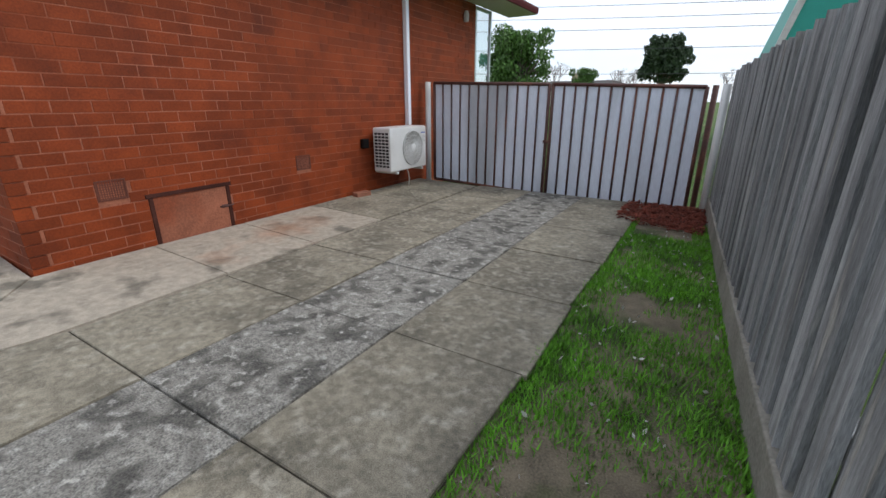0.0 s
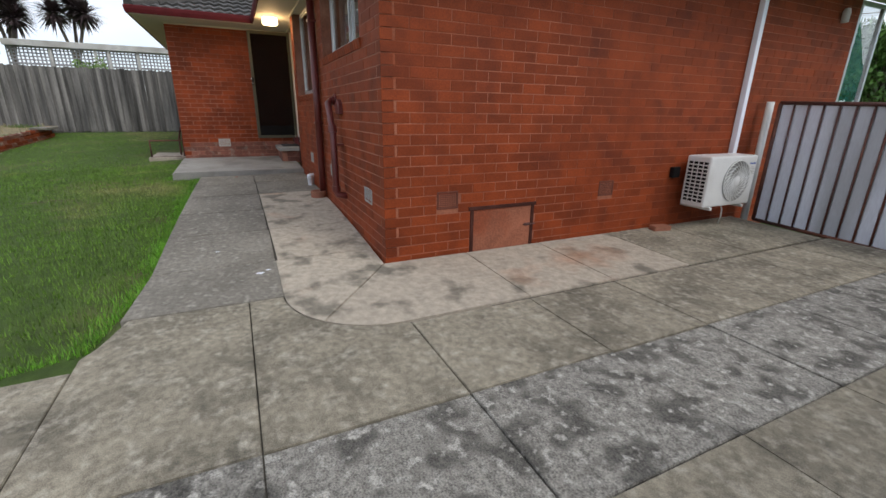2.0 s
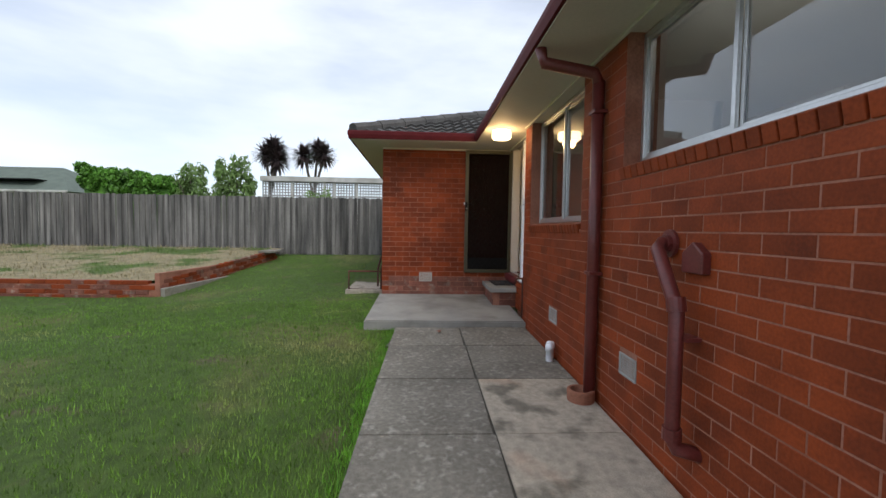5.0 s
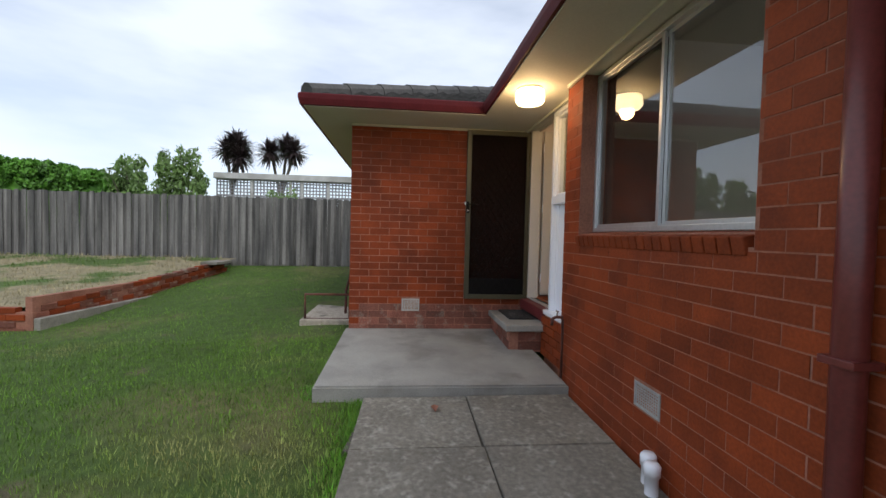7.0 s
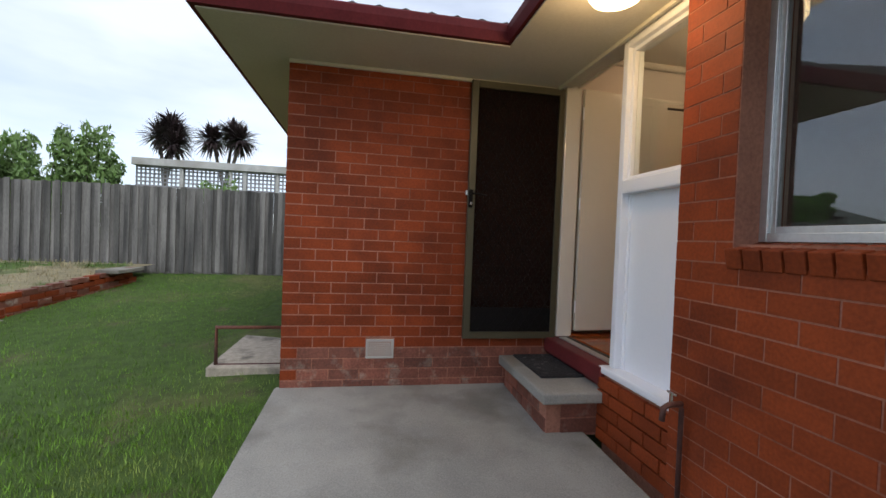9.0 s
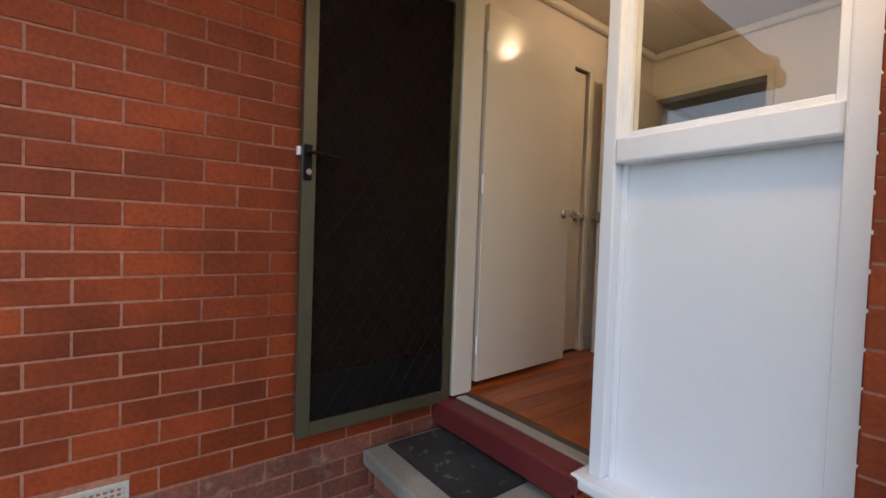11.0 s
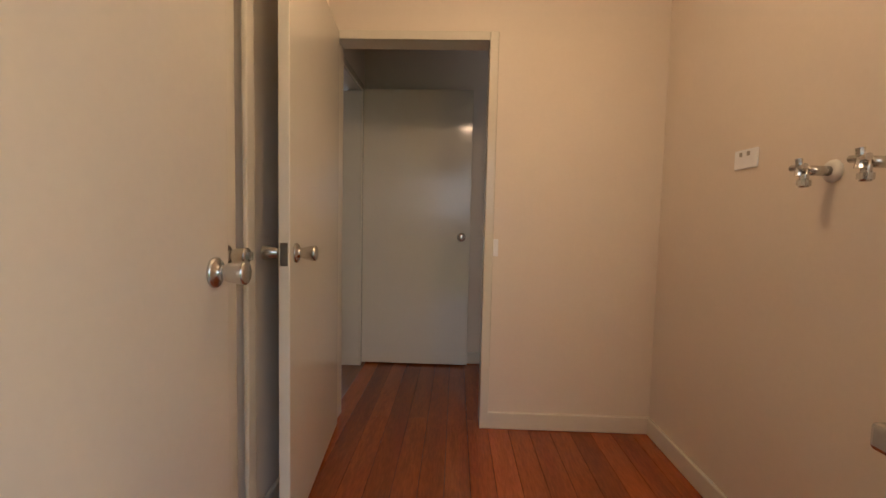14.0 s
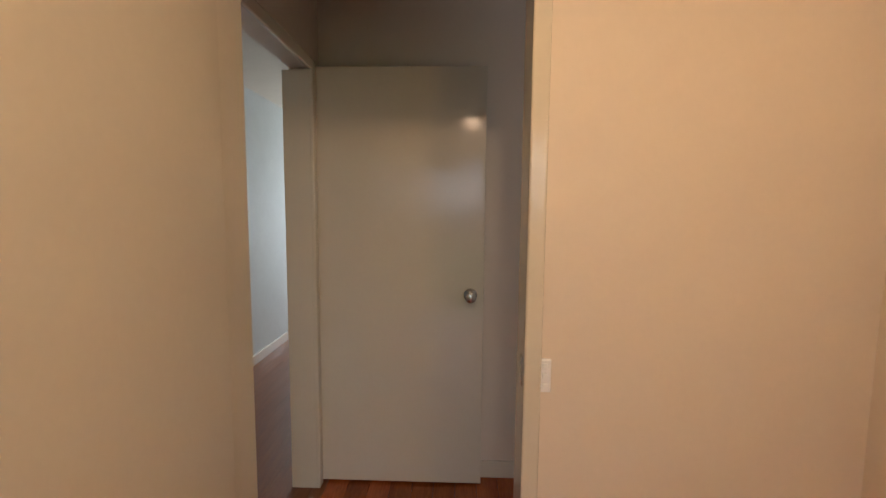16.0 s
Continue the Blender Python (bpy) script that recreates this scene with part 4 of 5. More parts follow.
gate_leaf(-3.64, -1.87, 1.625, 1.575, 0.2, 0.13)
gate_leaf(-1.82, -0.1, 1.575, 1.515, 0.13, 0.09)
part("drop_bolt", pipe([(-1.845, GY - 0.03, 0.03), (-1.845, GY - 0.03, 0.5)], 0.009, 8), M_rust, gate)
part("latch", B(-1.9, -1.79, GY - 0.03, GY - 0.02, 0.83, 0.87, 0.004), M_rust, gate)
tagged(part("gate_post", pipe([(-3.755, GY, 0.05), (-3.755, GY, 1.64)], 0.042, 16), M_whitemetal), "white painted steel gate post by the wall", "post", "gate posts")
tagged(part("gate_post", pipe([(-0.02, GY, 0.0), (-0.02, GY, 1.53)], 0.03, 12), M_rust), "rusty brown steel gate post", "post", "gate posts")
tagged(part("gate_post", pipe([(0.085, GY - 0.06, 0.0), (0.085, GY - 0.06, 1.54)], 0.042, 16), M_whitemetal), "white painted steel gate post by the fence", "post", "gate posts")
tagged(part("gate_threshold", B(-3.7, 0.0, GY - 0.03, GY + 0.1, 0.0, 0.1, 0.01), M_plinth), "low concrete strip under the gate", "kerb", kind="structure")

# ---- air conditioner ----
ac = thing("air_conditioner", "white outdoor air conditioner unit on a wall bracket", "air conditioner")
AX0, AX1, AY0, AY1, AZ0, AZ1 = -3.79, -3.5, 4.43, 5.27, 0.47, 1.04
part("casing", B(AX0, AX1, AY0, AY1, AZ0, AZ1, 0.02), M_whitemetal, ac)
m = Matrix.Translation((AX1 + 0.001, AY0 + 0.50, AZ0 + 0.285)) @ Matrix.Rotation(radians(90), 4, "Y")
part("fan_recess", lathe(((0, 0), (0.235, 0), (0.235, 0.004), (0.225, 0.006)), m, 36), M_vent, ac, "grey round fan opening")
bm = bmesh.new()
for k in range(24):
    pts = []
    for s in range(7):
        r = 0.06 + 0.17 * s / 6
        a = 2 * math.pi * k / 24 + 0.9 * s / 6
        pts.append(m @ Vector((r * math.cos(a), r * math.sin(a), 0.016)))
    for p, q in zip(pts, pts[1:]):
        rod(bm, p, q, 0.0055, 5)
part("fan_guard", bm, M_whitemetal, ac, "white curved fan guard")
for r in (0.105, 0.17, 0.232):
    pts = [m @ Vector((r * math.cos(t), r * math.sin(t), 0.014)) for t in np.linspace(0, 2 * math.pi, 33)]
    part("guard_ring", pipe(pts, 0.004, 6), M_whitemetal, ac)
part("hub", lathe(((0, 0.022), (0.05, 0.02), (0.062, 0.012), (0.062, 0.002)), m), M_whitemetal, ac)
for i in range(4):
    for k in range(11):
        part("coil_slot", B(AX0 + 0.035 + i * 0.06, AX0 + 0.08 + i * 0.06, AY0 - 0.002, AY0 + 0.004, AZ0 + 0.06 + k * 0.042, AZ0 + 0.087 + k * 0.042), M_dark, ac)
part("badge", B(AX1, AX1 + 0.002, AY1 - 0.14, AY1 - 0.03, AZ1 - 0.1, AZ1 - 0.085), material("badge_blue", (0.05, 0.1, 0.35), 0.4), ac, "small blue badge bar")
for k in range(5):
    part("sticker_bar", B(AX1, AX1 + 0.0015, AY1 - 0.11, AY1 - 0.03, AZ1 - 0.14 - k * 0.018, AZ1 - 0.134 - k * 0.018), M_vent, ac)
for yy in (AY0 + 0.12, AY1 - 0.14):
    part("bracket", B(-3.868, AX1 + 0.01, yy, yy + 0.035, AZ0 - 0.035, AZ0 - 0.002, 0.003), M_whitemetal, ac)
    part("upright", B(-3.868, -3.835, yy, yy + 0.035, AZ0 - 0.03, AZ0 + 0.3, 0.003), M_whitemetal, ac)
part("isolator", B(-3.868, -3.81, AY0 - 0.16, AY0 - 0.05, 0.78, 0.9, 0.008), M_dark, ac, "dark isolator switch box")
part("drain_hose", pipe([(-3.6, 4.9, 0.47), (-3.6, 4.95, 0.4), (-3.63, 5.01, 0.3), (-3.66, 5.03, 0.19)], 0.008, 8), M_whitemetal, ac, "thin white drain hose")
tagged(part("pipe_duct", B(-3.868, -3.80, 5.27, 5.34, 1.0, 2.96, 0.008), M_white), "white plastic pipe cover on the brick wall", "pipe cover")

# ---- east wall fittings ----
hatch = thing("underfloor_hatch", "brown painted timber underfloor access hatch", "hatch")
h0, h1, z0, z1 = HATCH
part("lintel", B(-3.895, -3.862, h0 - 0.02, h1 + 0.02, z1 - 0.03, z1 + 0.004, 0.003), M_hatch, hatch)
for a in (h0, h1 - 0.035):
    part("jamb", B(-3.9, -3.864, a, a + 0.035, 0.14, z1 - 0.03, 0.003), M_hatch, hatch)
for i in range(3):
    w = (h1 - h0 - 0.07) / 3
    part("board", B(-3.9, -3.876, h0 + 0.036 + i * w, h0 + 0.034 + (i + 1) * w, 0.15, z1 - 0.032, 0.003), M_hatch, hatch)
part("bolt", pipe([(-3.868, h1 - 0.12, 0.41), (-3.868, h1 + 0.02, 0.41)], 0.007, 8), M_rust, hatch, "rusty slide bolt")
part("bolt_plate", B(-3.876, -3.868, h1 - 0.1, h1 - 0.03, 0.395, 0.425), M_rust, hatch)


def vent(axis, at, u0, u1, z0, z1, mat, sign, label):
    v = thing("wall_vent", label, "vent", "wall vents")

    def bx(a, b, d0, d1, c, d, bev=0.0):
        if axis == "x":
            return B(*sorted((at + sign * d0, at + sign * d1)), a, b, c, d, bev)
        return B(a, b, *sorted((at + sign * d0, at + sign * d1)), c, d, bev)
    part("backing", bx(u0, u1, -0.03, -0.016, z0, z1), M_dark, v)
    for a, b, c, d in ((u0, u0 + 0.012, z0, z1), (u1 - 0.012, u1, z0, z1), (u0 + 0.012, u1 - 0.012, z0, z0 + 0.012), (u0 + 0.012, u1 - 0.012, z1 - 0.012, z1)):
        part("rim", bx(a, b, -0.02, 0.004, c, d), mat, v)
    bm = bmesh.new()
    n = 12
    for i in range(1, n):
        u = u0 + (u1 - u0) * i / n
        a = bx(u - 0.0035, u + 0.0035, -0.014, 0.0, z0 + 0.01, z1 - 0.01)
        tmp = bpy.data.meshes.new("tmp")
        a.to_mesh(tmp)
        a.free()
        bm.from_mesh(tmp)
        bpy.data.meshes.remove(tmp)
    for i in range(1, 9):
        z = z0 + (z1 - z0) * i / 9
        a = bx(u0 + 0.01, u1 - 0.01, -0.012, -0.002, z - 0.0035, z + 0.0035)
        tmp = bpy.data.meshes.new("tmp")
        a.to_mesh(tmp)
        a.free()
        bm.from_mesh(tmp)
        bpy.data.meshes.remove(tmp)
    tagged(part("grid", bm, mat, v), kind="stuff")


vent("x", -3.87, *V1, M_vent_red, 1, "red painted wall vent grille in the brickwork")
vent("x", -3.87, *V2, M_vent_red, 1, "red-brown wall vent grille in the brickwork")
vent("y", 0.83, *VB0, M_vent, -1, "pale grey wall vent grille in the brickwork")
vent("y", 0.83, *VB1, M_vent, -1, "pale grey wall vent grille in the brickwork")
vent("y", 0.83, *VB2, M_vent, -1, "pale grey wall vent grille in the brickwork")
WV = (-0.555, -0.342, 0.745, 0.893)
vent("x", -10.47, *WV, M_pale, 1, "pale wall vent grille in bare brickwork")
lb = tagged(part("loose_brick", B(-0.11, 0.11, -0.055, 0.055, 0, 0.076, 0.006), M_terra), "loose terracotta brick lying by the wall", "brick")
lb.matrix_basis = pose(-3.74, 4.1, 0.176, 0, 0, 80)
tagged(part("wall_sensor", lathe(((0, 0), (0.04, 0.01), (0.045, 0.12), (0.03, 0.17), (0, 0.175)), Matrix.Translation((-3.81, 7.0, 2.62)), 14), M_pale), "small beige outdoor light on the wall", "wall light")
fw = thing("front_window", "corner window in white aluminium frame", "window")
for yy in (7.46, 8.06):
    part("window_frame", B(-3.92, -3.87, yy, yy + 0.05, 1.6, 2.95, 0.004), M_alu, fw)
for zz in (1.6, 2.9):
    part("window_frame", B(-3.92, -3.87, 7.51, 8.06, zz, zz + 0.05, 0.004), M_alu, fw)
pn = part("pane", B(-3.9, -3.894, 7.51, 8.06, 1.65, 2.9), M_glass, fw)
pn.visible_shadow = False
boxes_mesh("wall_front", [(-4.06, -3.88, 7.45, 8.11, 0, 1.6), (-9, -3.88, 8.11, 8.3, 0, 1.6), (-9, -5.5, 8.11, 8.3, 1.6, 3.3)], M_mortar)
tagged(bpy.data.objects["wall_front"], "red brick wall below the front window", "wall", kind="structure")

# ---- south wall fittings ----
dp = thing("downpipe", "brown painted metal downpipe from the gutter", "downpipe")
part("swan_neck", pipe([(-6.47, 0.33, 2.97), (-6.47, 0.36, 2.86), (-6.47, 0.74, 2.80), (-6.47, 0.775, 2.72)], 0.045, 14), M_pipe, dp)
part("shaft", pipe([(-6.47, 0.775, 2.74), (-6.47, 0.775, 0.37)], 0.045, 16), M_pipe, dp)
for z in (2.5, 1.3):
    part("strap", B(-6.525, -6.415, 0.725, 0.828, z, z + 0.025, 0.003), M_pipe, dp)
tagged(part("drain_collar", lathe(((0.1, -0.05), (0.105, 0.06), (0.1, 0.075), (0.075, 0.075), (0.07, 0.02), (0, 0.02)), Matrix.Translation((-6.47, 0.71, 0.345))), M_terra), "terracotta drain collar at the foot of the downpipe", "drain")
wp = thing("waste_pipe", "brown painted waste pipe elbowed out of the wall", "pipe")
part("shaft", pipe([(-5.56, 0.85, 1.57), (-5.555, 0.77, 1.57), (-5.53, 0.735, 1.545), (-5.37, 0.73, 1.31), (-5.33, 0.73, 1.26), (-5.33, 0.73, 0.6), (-5.32, 0.745, 0.56), (-5.27, 0.85, 0.545)], 0.036, 16), M_pipe, wp)
for a, b in (((-5.557, 0.785, 1.57), (-5.56, 0.835, 1.57)), ((-5.33, 0.73, 1.24), (-5.345, 0.73, 1.31)), ((-5.33, 0.73, 0.60), (-5.33, 0.73, 0.66))):
    part("socket", rod(bmesh.new(), a, b, 0.046, 16), M_pipe, wp)
part("clip", B(-5.38, -5.28, 0.75, 0.83, 1.1, 1.12), M_pipe, wp)
part("flange", rod(bmesh.new(), (-5.56, 0.826, 1.57), (-5.56, 0.81, 1.57), 0.075, 20), M_pipe, wp)


def vent_hood():
    """A shallow five-sided box with a pitched top."""
    bm = bmesh.new()
    out = [(-5.40, 1.43), (-5.24, 1.43), (-5.24, 1.53), (-5.32, 1.585), (-5.40, 1.53)]
    front, back = [bm.verts.new((x, 0.785, z)) for x, z in out], [bm.verts.new((x, 0.835, z)) for x, z in out]
    bm.faces.new(front)
    bm.faces.new(back[::-1])
    for i in range(5):
        bm.faces.new((front[i], back[i], back[(i + 1) % 5], front[(i + 1) % 5]))
    bmesh.ops.recalc_face_normals(bm, faces=bm.faces)
    bmesh.ops.bevel(bm, geom=list(bm.edges), offset=0.006, segments=1, affect="EDGES")
    return bm


cap = tagged(part("capped_box", vent_hood(), M_pipe), "red painted vent box on the brick wall", "vent box")
for px in (-7.36, -7.46):
    tagged(part("pipe_stub", lathe(((0.034, 0), (0.034, 0.1), (0.042, 0.1), (0.042, 0.15), (0.03, 0.165), (0, 0.165)), Matrix.Translation((px, 0.735 + (0.04 if px < -7.4 else 0), 0.36))), M_white), "white plastic capped pipe stub at the wall", "pipe", "pipe stubs")
tap = thing("garden_tap", "old brass garden tap on a pipe at the wall corner", "tap")
part("riser", pipe([(-8.79, 0.80, 0.48), (-8.79, 0.80, 0.98), (-8.79, 0.77, 1.0)], 0.011, 10), M_rust, tap)
part("spout", pipe([(-8.79, 0.80, 1.0), (-8.79, 0.74, 1.0), (-8.79, 0.71, 0.985), (-8.79, 0.705, 0.93)], 0.013, 10), M_rust, tap)
part("handle", B(-8.82, -8.76, 0.745, 0.755, 1.045, 1.055, 0.002), M_steel, tap)
part("stem", rod(bmesh.new(), (-8.79, 0.75, 1.0), (-8.79, 0.75, 1.05), 0.006, 8), M_steel, tap)
light = thing("porch_light", "round lit opal glass porch light under the eaves", "ceiling light")
part("base", rod(bmesh.new(), (-9.0, 0.52, 2.945), (-9.0, 0.52, 2.96), 0.115, 28), M_whitemetal, light)
shade = part("shade", lathe(((0.118, 0.11), (0.125, 0.09), (0.125, 0.02), (0.11, 0.0), (0.0, 0.0)), Matrix.Translation((-9.0, 0.52, 2.835)), 32), M_lampglass, light, "glowing opal glass shade")
shade.visible_shadow = False
mat = tagged(part("door_mat", B(-10.42, -9.86, 0.62, 0.94, 0.765, 0.78, 0.004), M_mat), "dark speckled door mat on the step", "door mat")
lf = tagged(raw("fallen_leaf", [(-8.5, -0.3, 0.386), (-8.44, -0.27, 0.4), (-8.36, -0.3, 0.387), (-8.44, -0.33, 0.396)], [(0, 1, 2, 3)], M_terra), "dry brown fallen leaf on the path", "leaf")
for px, py, s in ((-4.0, -0.18, 0.03), (-4.05, -0.12, 0.02), (-4.6, -0.5, 0.02)):
    vs = [(px + s * random.uniform(0.5, 1.3) * math.cos(a), py + s * random.uniform(0.5, 1.3) * math.sin(a), pave(px) + 0.006) for a in np.linspace(0, 5.8, 11)]
    tagged(raw("bird_dropping", vs, [tuple(range(11))], M_white), "dried white bird dropping on the path", "dropping", "droppings")

# ---- laundry fittings ----
tr = thing("laundry_trough", "white laundry trough cabinet with stainless steel top", "laundry tub")
part("cabinet", B(-9.455, -8.91, 1.12, 1.47, FL, 1.77, 0.004), M_whitemetal, tr)
part("door", B(-9.467, -9.456, 1.14, 1.40, FL + 0.08, 1.50, 0.004), M_white, tr)
part("upper_panel", B(-9.467, -9.456, 1.14, 1.40, 1.51, 1.76, 0.004), M_white, tr)
part("corner_post", B(-9.467, -9.456, 1.405, 1.47, FL + 0.02, 1.76, 0.004), M_white, tr)
for a, b, c, d in ((-9.485, -9.43, 1.11, 1.475), (-8.97, -8.91, 1.11, 1.475), (-9.43, -8.97, 1.11, 1.15), (-9.43, -8.97, 1.44, 1.475)):
    part("rim", B(a, b, c, d, 1.79, 1.822, 0.006), M_steel, tr, "stainless steel rim")
part("basin", B(-9.43, -8.97, 1.15, 1.44, 1.771, 1.776), M_steel, tr)
for yy in (2.225, 2.045):
    tp = thing("wall_tap", "chrome washing machine tap on the laundry wall", "tap", "laundry taps")
    part("rose", lathe(((0, 0), (0.032, 0), (0.03, 0.008), (0.016, 0.014), (0, 0.014)), Matrix.Translation((-8.906, yy, 2.195)) @ Matrix.Rotation(radians(-90), 4, "Y"), 20), M_whitemetal, tp, "white wall rose")
    part("body", pipe([(-8.91, yy, 2.195), (-8.985, yy, 2.195)], 0.014, 12), M_steel, tp)
    part("spout", pipe([(-8.96, yy, 2.195), (-8.985, yy, 2.195), (-8.985, yy, 2.148)], 0.012, 10), M_steel, tp)
    part("collar", rod(bmesh.new(), (-8.985, yy, 2.168), (-8.985, yy, 2.152), 0.017, 12), M_steel, tp)
    hb = part("handle_stem", pipe([(-8.985, yy, 2.195), (-9.0, yy, 2.203)], 0.01, 10), M_steel, tp)
    for dy, dz in ((0.024, 0.0), (-0.024, 0.0), (0.0, 0.024), (0.0, -0.024)):
        part("handle_arm", rod(bmesh.new(), (-9.0, yy, 2.203), (-9.003, yy + dy, 2.203 + dz), 0.008, 8, 0.0095), M_steel, hb)
pp = thing("power_outlet", "white double power outlet on the laundry wall", "power outlet")
part("plate", B(-8.915, -8.905, 2.525, 2.645, 2.245, 2.315, 0.004), M_white, pp)
for yy in (2.56, 2.60):
    part("switch", B(-8.918, -8.915, yy, yy + 0.012, 2.29, 2.305), M_vent, pp)
sw = thing("light_switch", "white light switch beside the inner doorway", "light switch")
part("plate", B(-9.762, -9.728, 3.208, 3.22, FL + 0.92, FL + 1.01, 0.004), M_white, sw)
for z in (0.93, 0.957, 0.984):
    part("rocker", B(-9.752, -9.739, 3.203, 3.209, FL + z, FL + z + 0.016, 0.001), M_white, sw)
cl = thing("ceiling_light", "plain opal glass laundry ceiling light", "ceiling light")
part("shade", lathe(((0.05, 0.0), (0.06, -0.03), (0.065, -0.08), (0.05, -0.12), (0, -0.135)), Matrix.Translation((-9.83, 2.08, CE - 0.003)), 28), M_lampglass, cl).visible_shadow = False

# ---- handrail by the wing ----
hr = thing("handrail", "small rusty brown tubular handrail frame by the side steps", "handrail")
for pts in ([(-11.2, -1.85, 0.43), (-11.2, -1.85, 0.83), (-11.2, -1.26, 0.83), (-11.2, -1.26, 0.43)], [(-11.2, -1.85, 0.49), (-11.2, -1.26, 0.49)], [(-11.6, -1.36, 0.83), (-11.6, -1.3, 1.07), (-11.6, -1.19, 1.15)], [(-11.2, -1.26, 0.83), (-11.2, -1.22, 1.07)], [(-11.6, -1.36, 0.47), (-11.6, -1.36, 0.85), (-11.6, -1.19, 0.85)]):
    part("tube", pipe(pts, 0.019, 8), M_rust, hr)
tagged(part("side_step", B(-12.6, -11.1, -1.9, -1.19, 0.3, 0.5, 0.01), M_conc_light), "pale concrete slab at the side of the wing", "step", kind="structure")

# ---- planter bed ----
bed = thing("brick_planter", "low weathered red brick garden bed edging", "garden bed", kind="structure")


def low_wall(a, b, za, zb, h, lean=0.0):
    a, b = Vector(a), Vector(b)
    L = (b - a).length
    ang = math.atan2(b.y - a.y, b.x - a.x)
    m0 = Matrix.Translation((a.x, a.y, 0)) @ Matrix.Rotation(ang, 4, "Z")
    core = part("core", B(0, L, 0.012, 0.1, min(za, zb) - 0.2, (za + zb) / 2 + h - 0.06, 0, m0), M_mortar, bed)
    n = int(L / EL)
    for c in range(4):
        for i in range(n + 1):
            u = i * EL + (0.116 if c % 2 else 0)
            if u + 0.22 > L or random.random() < 0.02:
                continue
            zz = za + (zb - za) * u / L - 0.02 + c * 0.088
            ob = new("brick", raw_mesh if random.random() < 0.5 else brick_mesh)
            ob.matrix_basis = m0 @ Matrix.Translation((u + 0.11, random.uniform(-0.006, 0.006), zz + 0.04)) @ Matrix.Rotation(random.uniform(-0.02, 0.02), 4, "Z")
            ob.parent = bed
    part("footing", B(0, L, -0.09, 0.0, min(za, zb) - 0.15, (za + zb) / 2 + 0.0, 0.01, m0 @ Matrix.Rotation(math.atan2(zb - za, L) * 0, 4, "Y")), M_plinth, bed)


P0, P1, P2 = (-11.5, -14.0, 0), (-11.15, -5.2, 0), (-16.0, -4.6, 0)
low_wall((-11.5, -12.0, 0), (-11.15, -5.2, 0), 0.28, 0.3, 0.33)
low_wall((-11.17, -5.2, 0), (-15.9, -4.7, 0), 0.31, 0.66, 0.33)
soil_pts = [(-11.62, -14.0, 0.6), (-11.22, -5.42, 0.6), (-13.5, -5.12, 0.77), (-15.9, -4.82, 0.93), (-16.8, -4.8, 0.95), (-16.8, -14, 0.95), (-14, -14, 0.8)]
tagged(raw("garden_bed_soil", soil_pts, [(0, 1, 2, 6), (2, 3, 4, 5, 6)], M_straw), "raised bed of dry straw and patchy grass", "garden bed", kind="structure")
part("coping", B(-15.95, -15.1, -4.95, -4.6, 0.9, 0.96, 0.01), M_plinth, bed)

# ---- far fence and what stands behind it ----
far_fence = thing("back_fence", "weathered grey timber paling back fence", "fence", kind="structure")
rects, singles = [], 0
fm = bpy.data.meshes.new("paling")
fb = B(-0.01, 0.01, -0.05, 0.05, 0, 1.78)
fb.to_mesh(fm)
fb.free()
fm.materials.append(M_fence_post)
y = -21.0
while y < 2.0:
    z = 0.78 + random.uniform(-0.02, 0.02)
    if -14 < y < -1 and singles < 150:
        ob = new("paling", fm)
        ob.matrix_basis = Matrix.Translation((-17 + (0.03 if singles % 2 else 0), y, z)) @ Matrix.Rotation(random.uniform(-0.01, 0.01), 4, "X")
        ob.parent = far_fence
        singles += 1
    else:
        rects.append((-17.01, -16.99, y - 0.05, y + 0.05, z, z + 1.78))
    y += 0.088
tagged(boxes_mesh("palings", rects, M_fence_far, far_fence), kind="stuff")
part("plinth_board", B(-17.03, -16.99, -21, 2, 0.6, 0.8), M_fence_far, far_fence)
side_fence = tagged(boxes_mesh("side_fence", [(-17 + i * 0.1, -16.905 + i * 0.1, -19.02, -19.0, 0.1, 2.3) for i in range(220)], M_fence_far), "plain grey timber boundary fence", "fence", kind="structure")


def in_ball(c, r):
    def spot():
        while True:
            v = Vector((random.uniform(-1, 1), random.uniform(-1, 1), random.uniform(-1, 1)))
            if 0.35 < v.length < 1:
                return (c[0] + v.x * r[0], c[1] + v.y * r[1], c[2] + v.z * r[2])
    return spot


def in_balls(balls):
    w = [b[1][0] * b[1][1] * b[1][2] for b in balls]
    spots = [in_ball(*b) for b in balls]
    return lambda: random.choices(spots, w)[0]()


hedge = thing("hedge", "dense clipped green hedge above the fence", "hedge")
balls = []
for i in range(150):
    yy = random.uniform(-12.05, -8.85)
    top = float(np.interp(yy, (-12.2, -8.8), (3.55, 3.08)))
    balls.append(((random.uniform(-19.0, -18.3), yy, top - random.uniform(0, 0.75) ** 1.5), (0.3, random.uniform(0.1, 0.2), random.uniform(0.1, 0.22))))
part("body", B(-19.1, -18.4, -12.05, -8.85, 1.2, 3.1, 0.2), M_hedge, hedge)
leaves("leaves", 30000, in_balls(balls), (0.035, 0.08), M_hedge, hedge)


